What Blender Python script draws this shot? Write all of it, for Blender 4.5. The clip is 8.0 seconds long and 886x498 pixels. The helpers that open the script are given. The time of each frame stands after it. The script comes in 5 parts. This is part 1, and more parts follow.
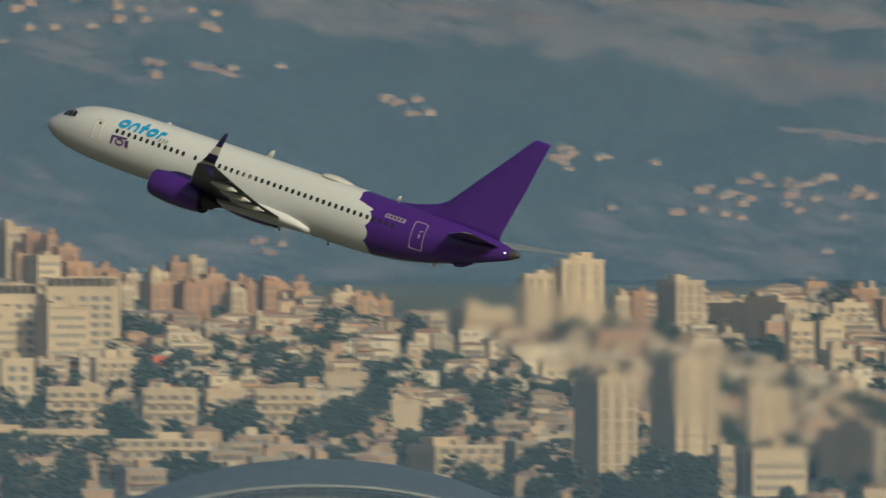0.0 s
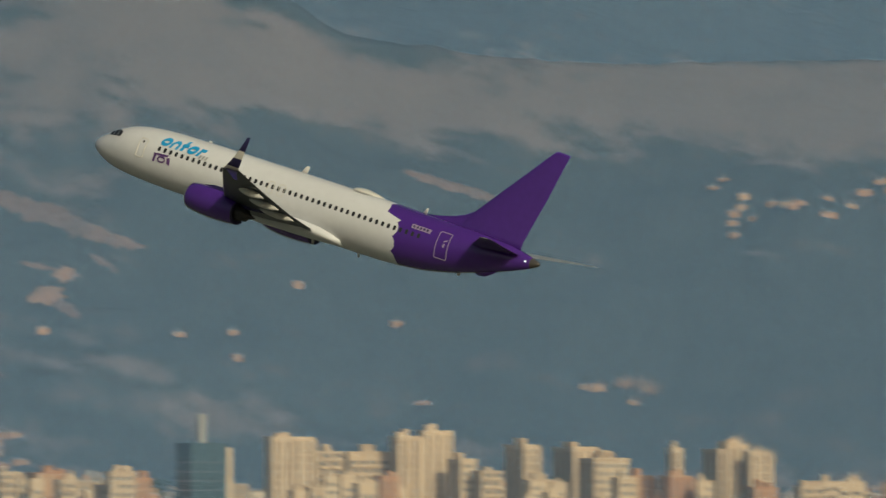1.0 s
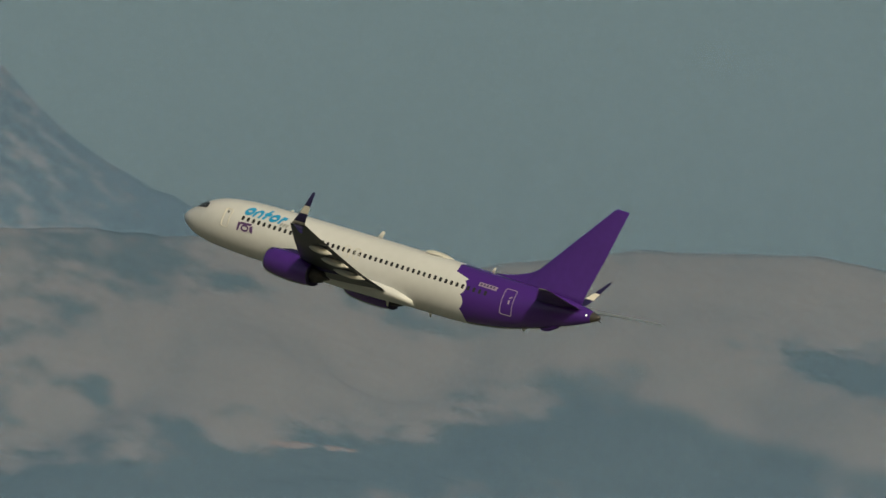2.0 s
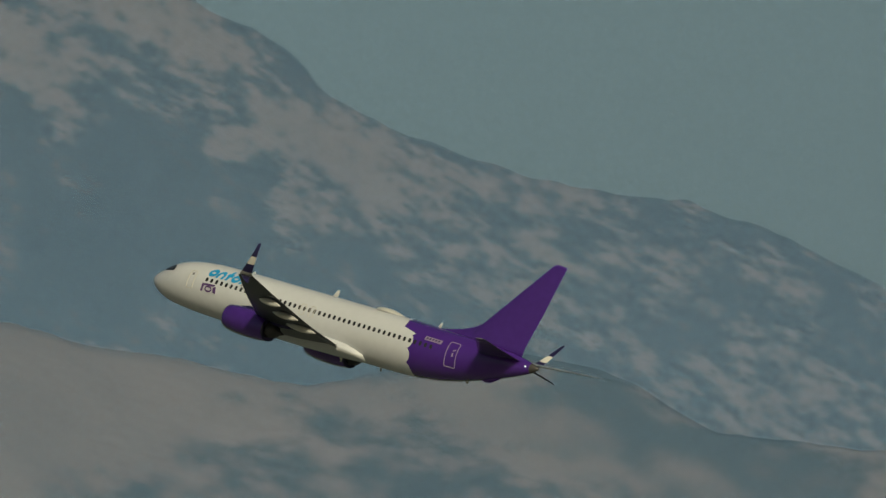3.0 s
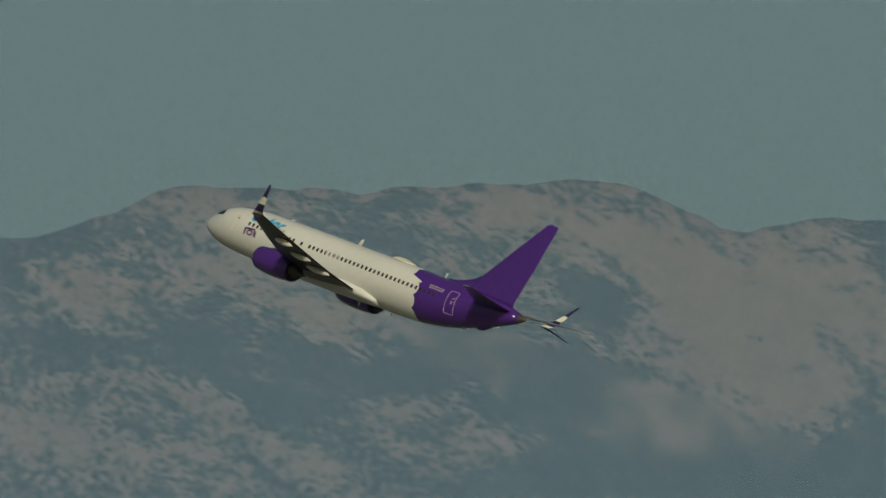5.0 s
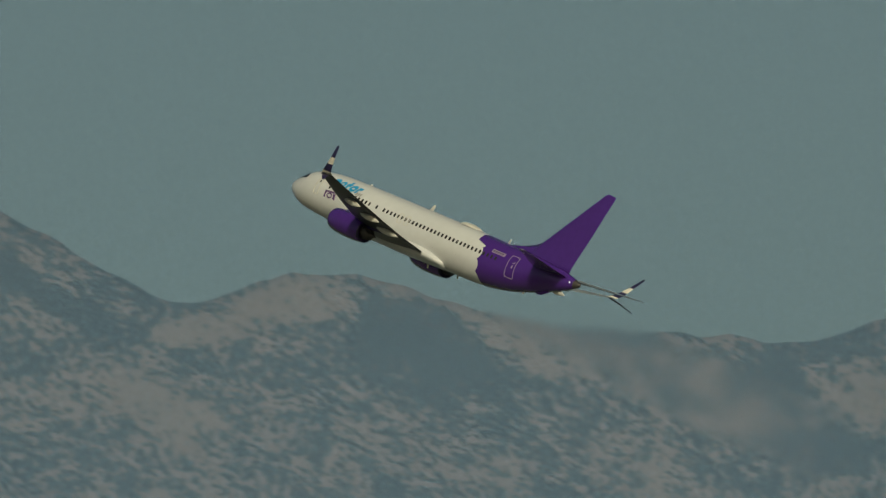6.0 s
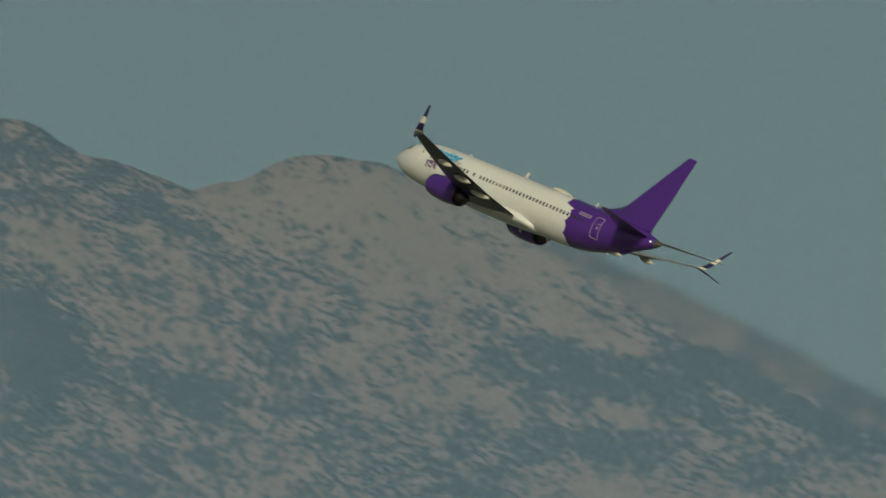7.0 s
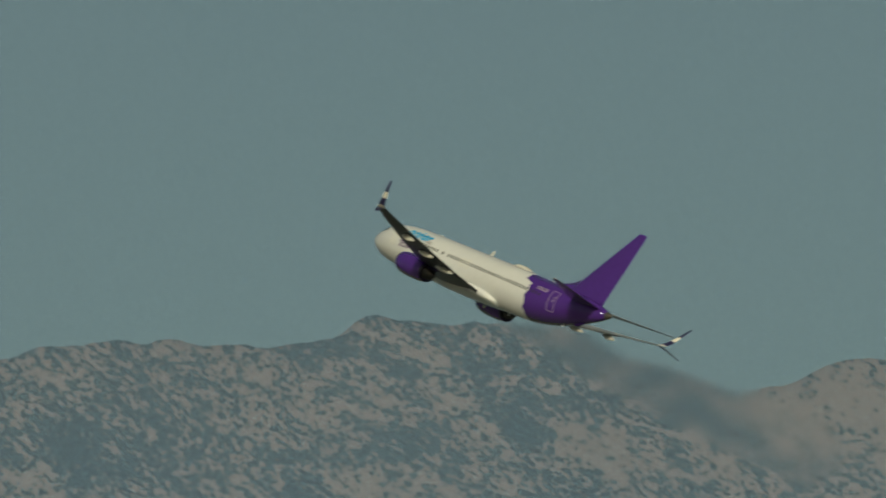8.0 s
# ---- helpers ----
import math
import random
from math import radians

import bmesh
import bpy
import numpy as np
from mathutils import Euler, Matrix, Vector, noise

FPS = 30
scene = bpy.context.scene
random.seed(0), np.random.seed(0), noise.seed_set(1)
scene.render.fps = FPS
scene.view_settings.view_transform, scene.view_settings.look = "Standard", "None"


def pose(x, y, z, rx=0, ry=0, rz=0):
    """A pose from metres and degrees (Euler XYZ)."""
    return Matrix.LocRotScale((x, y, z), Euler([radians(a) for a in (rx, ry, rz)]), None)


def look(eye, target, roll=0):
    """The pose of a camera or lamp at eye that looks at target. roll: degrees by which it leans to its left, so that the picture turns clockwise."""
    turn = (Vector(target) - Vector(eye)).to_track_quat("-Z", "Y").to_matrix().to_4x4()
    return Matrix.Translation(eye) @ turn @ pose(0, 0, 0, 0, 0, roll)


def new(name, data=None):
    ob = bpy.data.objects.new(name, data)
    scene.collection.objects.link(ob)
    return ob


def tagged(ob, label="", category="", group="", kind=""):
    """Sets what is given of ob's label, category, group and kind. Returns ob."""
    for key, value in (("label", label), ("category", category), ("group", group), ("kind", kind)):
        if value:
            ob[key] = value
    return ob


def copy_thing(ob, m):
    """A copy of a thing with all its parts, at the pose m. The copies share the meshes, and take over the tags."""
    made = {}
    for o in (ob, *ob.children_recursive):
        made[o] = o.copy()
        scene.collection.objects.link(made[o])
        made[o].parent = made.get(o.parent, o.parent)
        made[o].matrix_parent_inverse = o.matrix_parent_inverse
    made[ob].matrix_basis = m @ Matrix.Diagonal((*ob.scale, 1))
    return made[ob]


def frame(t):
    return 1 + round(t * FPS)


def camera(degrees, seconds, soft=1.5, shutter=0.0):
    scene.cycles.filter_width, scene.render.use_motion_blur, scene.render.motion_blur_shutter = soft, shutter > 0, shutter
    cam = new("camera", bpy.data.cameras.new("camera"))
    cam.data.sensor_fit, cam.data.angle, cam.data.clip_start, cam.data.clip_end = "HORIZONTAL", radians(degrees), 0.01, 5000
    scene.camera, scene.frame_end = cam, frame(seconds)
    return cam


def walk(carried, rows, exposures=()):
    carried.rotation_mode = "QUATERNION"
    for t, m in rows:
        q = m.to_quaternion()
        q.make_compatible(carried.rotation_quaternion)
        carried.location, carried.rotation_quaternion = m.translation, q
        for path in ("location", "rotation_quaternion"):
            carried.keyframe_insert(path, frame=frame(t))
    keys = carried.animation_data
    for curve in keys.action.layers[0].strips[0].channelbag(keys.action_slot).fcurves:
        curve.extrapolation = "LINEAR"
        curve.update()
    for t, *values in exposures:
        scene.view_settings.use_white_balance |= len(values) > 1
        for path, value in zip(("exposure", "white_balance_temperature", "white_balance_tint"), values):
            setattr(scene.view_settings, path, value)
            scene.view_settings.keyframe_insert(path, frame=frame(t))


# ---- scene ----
# ---------- camera: a long lens that pans with the aircraft ----------
cam = camera(5.0, 8.0, soft=1.35, shutter=0.2)
EYE_Z = 45.0
# seconds, tilt up, turn to the left (degrees)
LOOKS = [
    (0.0, 0.5218, -0.0110),
    (0.3, 0.9029, 1.6455),
    (0.5, 1.1501, 2.9170),
    (0.6, 1.2863, 3.5817),
    (0.8, 1.5449, 4.9269),
    (1.0, 1.7804, 6.3735),
    (1.2, 2.0607, 7.6383),
    (1.5, 2.4873, 9.3907),
    (1.8, 2.9455, 11.2799),
    (2.0, 3.2451, 12.5097),
    (2.2, 3.5412, 13.7267),
    (3.3, 4.7733, 18.9328),
    (3.5, 4.8740, 20.0377),
    (3.7, 4.8914, 21.1465),
    (4.0, 5.1191, 22.8215),
    (4.2, 5.3290, 23.7789),
    (4.5, 5.5745, 25.1158),
    (4.7, 5.6694, 26.0316),
    (5.0, 5.7758, 26.7946),
    (5.2, 5.8391, 27.6566),
    (6.3, 6.5477, 32.3451),
    (6.5, 6.6434, 33.0661),
    (6.8, 6.8201, 34.4541),
    (7.0, 6.9836, 35.4262),
    (7.2, 7.4207, 36.3970),
    (7.5, 7.7838, 37.7896),
    (7.7, 7.9651, 38.3249),
    (8.0, 8.1408, 38.5378),
]

walk(cam, [(t, pose(0, 0, EYE_Z, 90 + tilt, 0, turn)) for t, tilt, turn in LOOKS],
     exposures=[(0.0, 0.15, 6050, 0), (1.5, 0.14, 6380, 2), (2.2, 0.13, 6500, 0), (3.3, -0.09, 6230, -2), (4.5, -0.13, 6400, -3), (6.3, -0.09, 6440, -5), (8.0, 0.05, 6430, -6)])

# ---------- sky and sun ----------
SUN_AZ, SUN_EL = 149.0, 26.0      # clockwise from the first view, height (degrees)
world = bpy.data.worlds.new("sky")
scene.world = world
world.use_nodes = True
wn = world.node_tree.nodes
sky = wn.new("ShaderNodeTexSky")
sky.sky_type = "NISHITA"
sky.sun_disc = False
sky.sun_elevation, sky.sun_rotation = radians(SUN_EL), radians(SUN_AZ)
sky.air_density, sky.dust_density, sky.ozone_density = 0.82, 4.8, 0.6
wn["Background"].inputs["Strength"].default_value = 0.0525
dust = wn.new("ShaderNodeVectorMath")      # dusty evening air takes a little of the blue
dust.operation = "MULTIPLY"
dust.inputs[1].default_value = (1.08, 1.0, 0.82)
world.node_tree.links.new(sky.outputs[0], dust.inputs[0])
world.node_tree.links.new(dust.outputs[0], wn["Background"].inputs["Color"])

sun = new("sun", bpy.data.lights.new("sun", "SUN"))
sun.data.energy, sun.data.angle, sun.data.color = 1.95, radians(0.6), (1.0, 0.88, 0.66)
sa, se = radians(SUN_AZ), radians(SUN_EL)
sun_dir = Vector((math.sin(sa) * math.cos(se), math.cos(sa) * math.cos(se), math.sin(se)))
sun.matrix_world = look(sun_dir * 50, (0, 0, 0))


# ---------- materials ----------
def material(name, color, rough=0.6, metal=0.0, vary=0.15, scale=3.0, bump=0.0, spec=0.5, per_object=None, coat=0.0):
    """A base colour with two scales of variation, a little relief, and if asked a second colour mixed in per object."""
    m = bpy.data.materials.new(name)
    m.use_nodes = True
    nt = m.node_tree
    n, l = nt.nodes, nt.links
    b = n["Principled BSDF"]
    b.inputs["Roughness"].default_value = rough
    b.inputs["Metallic"].default_value = metal
    b.inputs["Specular IOR Level"].default_value = spec
    b.inputs["Coat Weight"].default_value = coat
    tc = n.new("ShaderNodeTexCoord")
    big, small = n.new("ShaderNodeTexNoise"), n.new("ShaderNodeTexNoise")
    big.inputs["Scale"].default_value, small.inputs["Scale"].default_value = scale * 0.2, scale * 3
    big.inputs["Detail"].default_value = small.inputs["Detail"].default_value = 4
    for t in (big, small):
        l.new(tc.outputs["Object"], t.inputs["Vector"])
    add = n.new("ShaderNodeMath")
    l.new(big.outputs["Fac"], add.inputs[0])
    l.new(small.outputs["Fac"], add.inputs[1])
    mr = n.new("ShaderNodeMapRange")
    mr.inputs["From Min"].default_value, mr.inputs["From Max"].default_value = 0.6, 1.4
    mr.inputs["To Min"].default_value, mr.inputs["To Max"].default_value = 1 - vary, 1 + vary
    l.new(add.outputs[0], mr.inputs["Value"])
    mul = n.new("ShaderNodeVectorMath")
    mul.operation = "SCALE"
    if per_object:
        ramp = n.new("ShaderNodeValToRGB")
        while len(ramp.color_ramp.elements) < len(per_object):
            ramp.color_ramp.elements.new(0.5)
        for k, c in enumerate(per_object):
            ramp.color_ramp.elements[k].position = k / (len(per_object) - 1)
            ramp.color_ramp.elements[k].color = (*c, 1)
        info = n.new("ShaderNodeObjectInfo")
        l.new(info.outputs["Random"], ramp.inputs["Fac"])
        l.new(ramp.outputs["Color"], mul.inputs[0])
    else:
        mul.inputs[0].default_value = color
    l.new(mr.outputs[0], mul.inputs["Scale"])
    l.new(mul.outputs[0], b.inputs["Base Color"])
    if bump:
        bp = n.new("ShaderNodeBump")
        bp.inputs["Strength"].default_value, bp.inputs["Distance"].default_value = bump, 0.05
        l.new(small.outputs["Fac"], bp.inputs["Height"])
        l.new(bp.outputs[0], b.inputs["Normal"])
    return m


def hill_material(name, rock, scrub, size, lean, bias, weights, edge):
    """Karst slope: bare rock and scrub, speckled at three scales; where the scrub is thick comes with the mesh as "cover"."""
    m = bpy.data.materials.new(name)
    m.use_nodes = True
    nt = m.node_tree
    n, l = nt.nodes, nt.links
    b = n["Principled BSDF"]
    b.inputs["Roughness"].default_value = 0.95
    b.inputs["Specular IOR Level"].default_value = 0.1
    geo = n.new("ShaderNodeNewGeometry")
    across, tilt, squeeze = (n.new("ShaderNodeMapping") for _ in range(3))
    across.inputs["Rotation"].default_value = (0, 0, radians(-28))
    tilt.inputs["Rotation"].default_value = (0, radians(-lean), 0)
    squeeze.inputs["Scale"].default_value = (0.66, 0.30, 1.25)
    l.new(geo.outputs["Position"], across.inputs["Vector"])
    l.new(across.outputs[0], tilt.inputs["Vector"])
    l.new(tilt.outputs[0], squeeze.inputs["Vector"])
    cover = n.new("ShaderNodeAttribute")
    cover.attribute_name = "cover"
    grain = n.new("ShaderNodeAttribute")
    grain.attribute_name = "grain"
    last, fields = cover.outputs["Fac"], []
    for s, d, w in ((size * 7, 3, weights[0]), (size * 2.2, 4, weights[1]), (size * 0.62, 2, weights[2])):
        t = n.new("ShaderNodeTexNoise")
        t.inputs["Scale"].default_value, t.inputs["Detail"].default_value, t.inputs["Roughness"].default_value = 1 / s, d, 0.55
        l.new(squeeze.outputs[0], t.inputs["Vector"])
        k = n.new("ShaderNodeMath")
        k.operation = "MULTIPLY_ADD"
        k.inputs[1].default_value = w
        about = n.new("ShaderNodeMath")
        about.operation = "SUBTRACT"
        about.inputs[1].default_value = 0.5
        l.new(t.outputs["Fac"], about.inputs[0])
        if len(fields) == 2:
            fine = n.new("ShaderNodeMath")
            fine.operation = "MULTIPLY"
            l.new(about.outputs[0], fine.inputs[0])
            l.new(grain.outputs["Fac"], fine.inputs[1])
            about = fine
        l.new(about.outputs[0], k.inputs[0])
        l.new(last, k.inputs[2])
        last = k.outputs[0]
        fields.append(t)
    mid = bias
    mask = n.new("ShaderNodeMapRange")
    mask.interpolation_type = "SMOOTHSTEP"
    mask.inputs["From Min"].default_value, mask.inputs["From Max"].default_value = mid - edge, mid + edge
    l.new(last, mask.inputs["Value"])
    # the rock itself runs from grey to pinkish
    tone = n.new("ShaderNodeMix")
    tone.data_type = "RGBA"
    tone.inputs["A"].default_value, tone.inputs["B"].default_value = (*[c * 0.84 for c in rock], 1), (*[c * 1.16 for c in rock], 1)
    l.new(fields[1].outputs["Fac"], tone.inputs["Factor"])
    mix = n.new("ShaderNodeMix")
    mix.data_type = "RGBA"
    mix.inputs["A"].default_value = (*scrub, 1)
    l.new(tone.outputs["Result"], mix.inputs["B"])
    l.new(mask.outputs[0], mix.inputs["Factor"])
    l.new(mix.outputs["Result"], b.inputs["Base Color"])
    bp = n.new("ShaderNodeBump")
    bp.inputs["Strength"].default_value, bp.inputs["Distance"].default_value = 0.4, 2.0
    l.new(fields[2].outputs["Fac"], bp.inputs["Height"])
    l.new(bp.outputs[0], b.inputs["Normal"])
    return m


# scrub is set bluer than its own green: distant haze in the base colour
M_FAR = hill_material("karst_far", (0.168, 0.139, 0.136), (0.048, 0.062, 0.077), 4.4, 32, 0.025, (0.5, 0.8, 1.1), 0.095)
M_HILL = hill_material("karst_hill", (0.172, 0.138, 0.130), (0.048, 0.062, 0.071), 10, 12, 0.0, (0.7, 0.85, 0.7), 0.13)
M_BARE = material("bare_earth", (0.32, 0.19, 0.13), 0.95, vary=0.25, scale=0.05, spec=0.1)
M_SCAR = material("scar_rock", (0.205, 0.138, 0.118), 0.95, vary=0.3, scale=0.08, spec=0.1)
M_GROUND = material("dry_ground", (0.13, 0.14, 0.12), 0.95, scale=0.02, vary=0.35, spec=0.1)
M_WALL = material("render_wall", (0.5, 0.45, 0.36), 0.9, vary=0.12, scale=0.4, spec=0.2,
                  per_object=[(0.58, 0.43, 0.28), (0.48, 0.30, 0.18), (0.64, 0.51, 0.36), (0.37, 0.25, 0.165), (0.57, 0.37, 0.23), (0.27, 0.235, 0.20)])
M_TOWER = material("concrete_panel", (0.6, 0.52, 0.40), 0.9, vary=0.14, scale=0.3, spec=0.2,
                   per_object=[(0.60, 0.45, 0.29), (0.64, 0.50, 0.34), (0.52, 0.39, 0.26)])
M_OCHRE = material("brown_panel", (0.44, 0.31, 0.22), 0.9, vary=0.16, scale=0.3, spec=0.2,
                   per_object=[(0.54, 0.30, 0.16), (0.42, 0.235, 0.14), (0.56, 0.36, 0.21)])
M_ROOF = material("clay_tile", (0.35, 0.2, 0.13), 0.9, vary=0.25, scale=0.8, spec=0.2,
                  per_object=[(0.36, 0.21, 0.14), (0.42, 0.28, 0.19), (0.30, 0.20, 0.15)])
M_FARWALL = material("render_wall_far", (0.62, 0.45, 0.29), 0.9, vary=0.35, scale=0.12, spec=0.2)
M_FARROOF = material("clay_tile_far", (0.36, 0.23, 0.15), 0.9, vary=0.3, scale=0.12, spec=0.2)
M_FLATROOF = material("roof_felt", (0.40, 0.35, 0.29), 0.9, vary=0.25, scale=0.4, spec=0.2)
M_PANE = material("window_dark", (0.21, 0.195, 0.175), 0.5, vary=0.3, scale=0.5)
# the shade inside recessed loggias, as a dark colour on flush boxes
M_LOGGIA_SHADE = material("shaded_loggia", (0.20, 0.165, 0.13), 0.8, vary=0.35, scale=0.35)
M_BLUEGLASS = material("blue_curtain_glass", (0.045, 0.085, 0.11), 0.25, vary=0.2, scale=0.3)
M_LEAF = material("leaf", (0.035, 0.055, 0.035), 0.8, vary=0.4, scale=0.6, spec=0.2,
                  per_object=[(0.035, 0.055, 0.04), (0.05, 0.07, 0.045), (0.04, 0.05, 0.035)])
M_BARK = material("bark", (0.08, 0.06, 0.045), 0.9, scale=4)
M_SHELL = material("stadium_roofing", (0.08, 0.095, 0.11), 0.6, vary=0.2, scale=0.2)
M_STEEL = material("painted_steel", (0.34, 0.32, 0.29), 0.5, 0.3)
M_ORANGE = material("orange_cladding", (0.65, 0.14, 0.06), 0.6)
M_WHITE = material("aircraft_white", (0.635, 0.648, 0.682), 0.33, vary=0.035, scale=0.6, coat=0.2)
M_PURPLE = material("aircraft_purple", (0.064, 0.020, 0.215), 0.2, vary=0.10, scale=0.6, coat=0.6)
# stabiliser underside, its shade put into the colour
M_STAB_SHADE = material("stabiliser_paint", (0.05, 0.03, 0.09), 0.25, vary=0.1, coat=0.4)
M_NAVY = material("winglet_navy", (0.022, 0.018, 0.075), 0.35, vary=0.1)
# wing and flap undersides, darkened in colour for the shade there
M_WING_SHADE = material("wing_grey", (0.046, 0.053, 0.066), 0.35, 0.0, vary=0.2, scale=0.8, spec=0.3)
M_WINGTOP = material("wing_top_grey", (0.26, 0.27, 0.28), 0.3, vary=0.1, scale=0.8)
M_FAIRING = material("fairing_grey", (0.58, 0.57, 0.54), 0.4, vary=0.06)
M_TRIM = material("bare_metal", (0.42, 0.38, 0.33), 0.35, 0.8, vary=0.15)
M_HOT = material("exhaust_metal", (0.05, 0.05, 0.054), 0.5, 0.4, vary=0.3)
M_CABIN = material("cabin_pane", (0.03, 0.03, 0.035), 0.15, vary=0.1)
M_CYAN = material("title_cyan", (0.025, 0.31, 0.64), 0.4, vary=0.05)
M_GREYTITLE = material("title_grey", (0.30, 0.30, 0.31), 0.4, vary=0.05)
M_EMBLEM = material("emblem_purple", (0.10, 0.045, 0.17), 0.4, vary=0.05)
M_LINE = material("marking_pale", (0.30, 0.23, 0.38), 0.5, vary=0.05)
M_SEAM = material("door_seam", (0.56, 0.54, 0.49), 0.5, vary=0.05)
M_LAMP = bpy.data.materials.new("tail_light")
M_LAMP.use_nodes = True
M_LAMP.node_tree.nodes["Principled BSDF"].inputs["Emission Color"].default_value = (1, 0.97, 0.9, 1)
M_LAMP.node_tree.nodes["Principled BSDF"].inputs["Emission Strength"].default_value = 1.6


def livery_material():
    """White in front, purple behind a scalloped edge, bare metal at the very end of the tail cone."""
    m = material("aircraft_livery", (1, 1, 1), 0.25, vary=0.045, scale=0.6, coat=0.5)
    n, l = m.node_tree.nodes, m.node_tree.links
    b = n["Principled BSDF"]
    scale = b.inputs["Base Color"].links[0].from_node
    tc = n.new("ShaderNodeTexCoord")
    sep = n.new("ShaderNodeSeparateXYZ")
    l.new(tc.outputs["Object"], sep.inputs[0])

    def op(kind, a, c=0.0, d=0.0):
        k = n.new("ShaderNodeMath")
        k.operation = kind
        for i, v in enumerate((a, c, d)):
            if isinstance(v, float):
                k.inputs[i].default_value = v
            else:
                l.new(v, k.inputs[i])
        return k.outputs[0]

    x, z = sep.outputs["X"], sep.outputs["Z"]
    lobes = op("POWER", op("ABSOLUTE", op("SINE", op("MULTIPLY_ADD", z, 3.1, 0.75))), 0.6)
    step = n.new("ShaderNodeMapRange")
    step.inputs["From Min"].default_value, step.inputs["From Max"].default_value = 0.95, 1.25
    step.inputs["To Min"].default_value, step.inputs["To Max"].default_value = 27.45, 25.95
    l.new(z, step.inputs["Value"])
    edge = op("MULTIPLY_ADD", lobes, 0.34, step.outputs[0])
    purple = op("GREATER_THAN", x, edge)
    metal = op("GREATER_THAN", x, 37.95)
    mix = n.new("ShaderNodeMix")
    mix.data_type = "RGBA"
    mix.inputs["A"].default_value, mix.inputs["B"].default_value = (0.632, 0.645, 0.68, 1), (0.064, 0.020, 0.215, 1)
    l.new(purple, mix.inputs["Factor"])
    mix2 = n.new("ShaderNodeMix")
    mix2.data_type = "RGBA"
    mix2.inputs["B"].default_value = (0.06, 0.055, 0.052, 1)
    l.new(mix.outputs["Result"], mix2.inputs["A"])
    l.new(metal, mix2.inputs["Factor"])
    l.new(mix2.outputs["Result"], scale.inputs[0])
    return m


M_LIVERY = livery_material()


def winglet_material():
    """Navy with a white leading band and a white disc, as on both winglets."""
    m = material("winglet_paint", (1, 1, 1), 0.35, vary=0.05)
    n, l = m.node_tree.nodes, m.node_tree.links
    scale = n["Principled BSDF"].inputs["Base Color"].links[0].from_node
    tc, sep = n.new("ShaderNodeTexCoord"), n.new("ShaderNodeSeparateXYZ")
    l.new(tc.outputs["Object"], sep.inputs[0])
    ramp = n.new("ShaderNodeValToRGB")
    ramp.color_ramp.interpolation = "CONSTANT"
    e = ramp.color_ramp.elements
    navy, white = (0.022, 0.018, 0.075, 1), (0.74, 0.71, 0.65, 1)
    e[0].position, e[0].color = 0.0, white
    e[1].position, e[1].color = 0.13, navy
    for at, c in ((0.36, white), (0.58, navy)):
        e.new(at).color = c
    mr = n.new("ShaderNodeMapRange")
    mr.inputs["From Min"].default_value, mr.inputs["From Max"].default_value = 1.08, 3.70
    l.new(sep.outputs["Z"], mr.inputs["Value"])
    l.new(mr.outputs[0], ramp.inputs["Fac"])
    l.new(ramp.outputs["Color"], scale.inputs[0])
    return m


M_WINGLET = winglet_material()


# ---------- mesh helpers ----------
def mesh_of(name, verts, faces, mat, smooth=False):
    me = bpy.data.meshes.new(name)
    me.from_pydata([tuple(v) for v in verts], [], faces)
    me.materials.append(mat)
    if smooth:
        me.polygons.foreach_set("use_smooth", [True] * len(me.polygons))
    me.update()
    return me


def part(name, me, parent, label="", m=None):
    """Links a mesh as one object under a thing or a part."""
    ob = new(name, me)
    ob.parent = parent
    if m is not None:
        ob.matrix_basis = m
    if label:
        ob["label"] = label
    return ob


def shade_under(me, under):
    """Gives the faces that look down a darker colour, the underside's shade painted in."""
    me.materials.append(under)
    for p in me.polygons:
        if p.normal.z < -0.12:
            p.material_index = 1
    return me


def recalc(me):
    bm = bmesh.new()
    bm.from_mesh(me)
    bmesh.ops.recalc_face_normals(bm, faces=bm.faces)
    bm.to_mesh(me)
    bm.free()
    return me


def loft(name, rings, mat, cap=True, smooth=True):
    """A skin over rings of equally many points."""
    n = len(rings[0])
    verts = [p for ring in rings for p in ring]
    faces = []
    for i in range(len(rings) - 1):
        for j in range(n):
            a, b = i * n + j, i * n + (j + 1) % n
            faces.append((a, b, b + n, a + n))
    if cap:
        faces.append(tuple(range(n))[::-1])
        faces.append(tuple((len(rings) - 1) * n + j for j in range(n)))
    return recalc(mesh_of(name, verts, faces, mat, smooth))


def box_mesh(name, x0, x1, y0, y1, z0, z1, mat):
    v = [(x, y, z) for z in (z0, z1) for y in (y0, y1) for x in (x0, x1)]
    return mesh_of(name, v, [(0, 2, 3, 1), (4, 5, 7, 6), (0, 1, 5, 4), (2, 6, 7, 3), (0, 4, 6, 2), (1, 3, 7, 5)], mat)


def lerp_table(table, x):
    for (x0, *a), (x1, *b) in zip(table, table[1:]):
        if x <= x1:
            k = max(0.0, (x - x0) / (x1 - x0))
            return [p + (q - p) * k for p, q in zip(a, b)]
    return list(table[-1][1:])


def around(az, r):
    """Place at az degrees left of the first view and r metres off."""
    a = radians(az)
    return -math.sin(a) * r, math.cos(a) * r


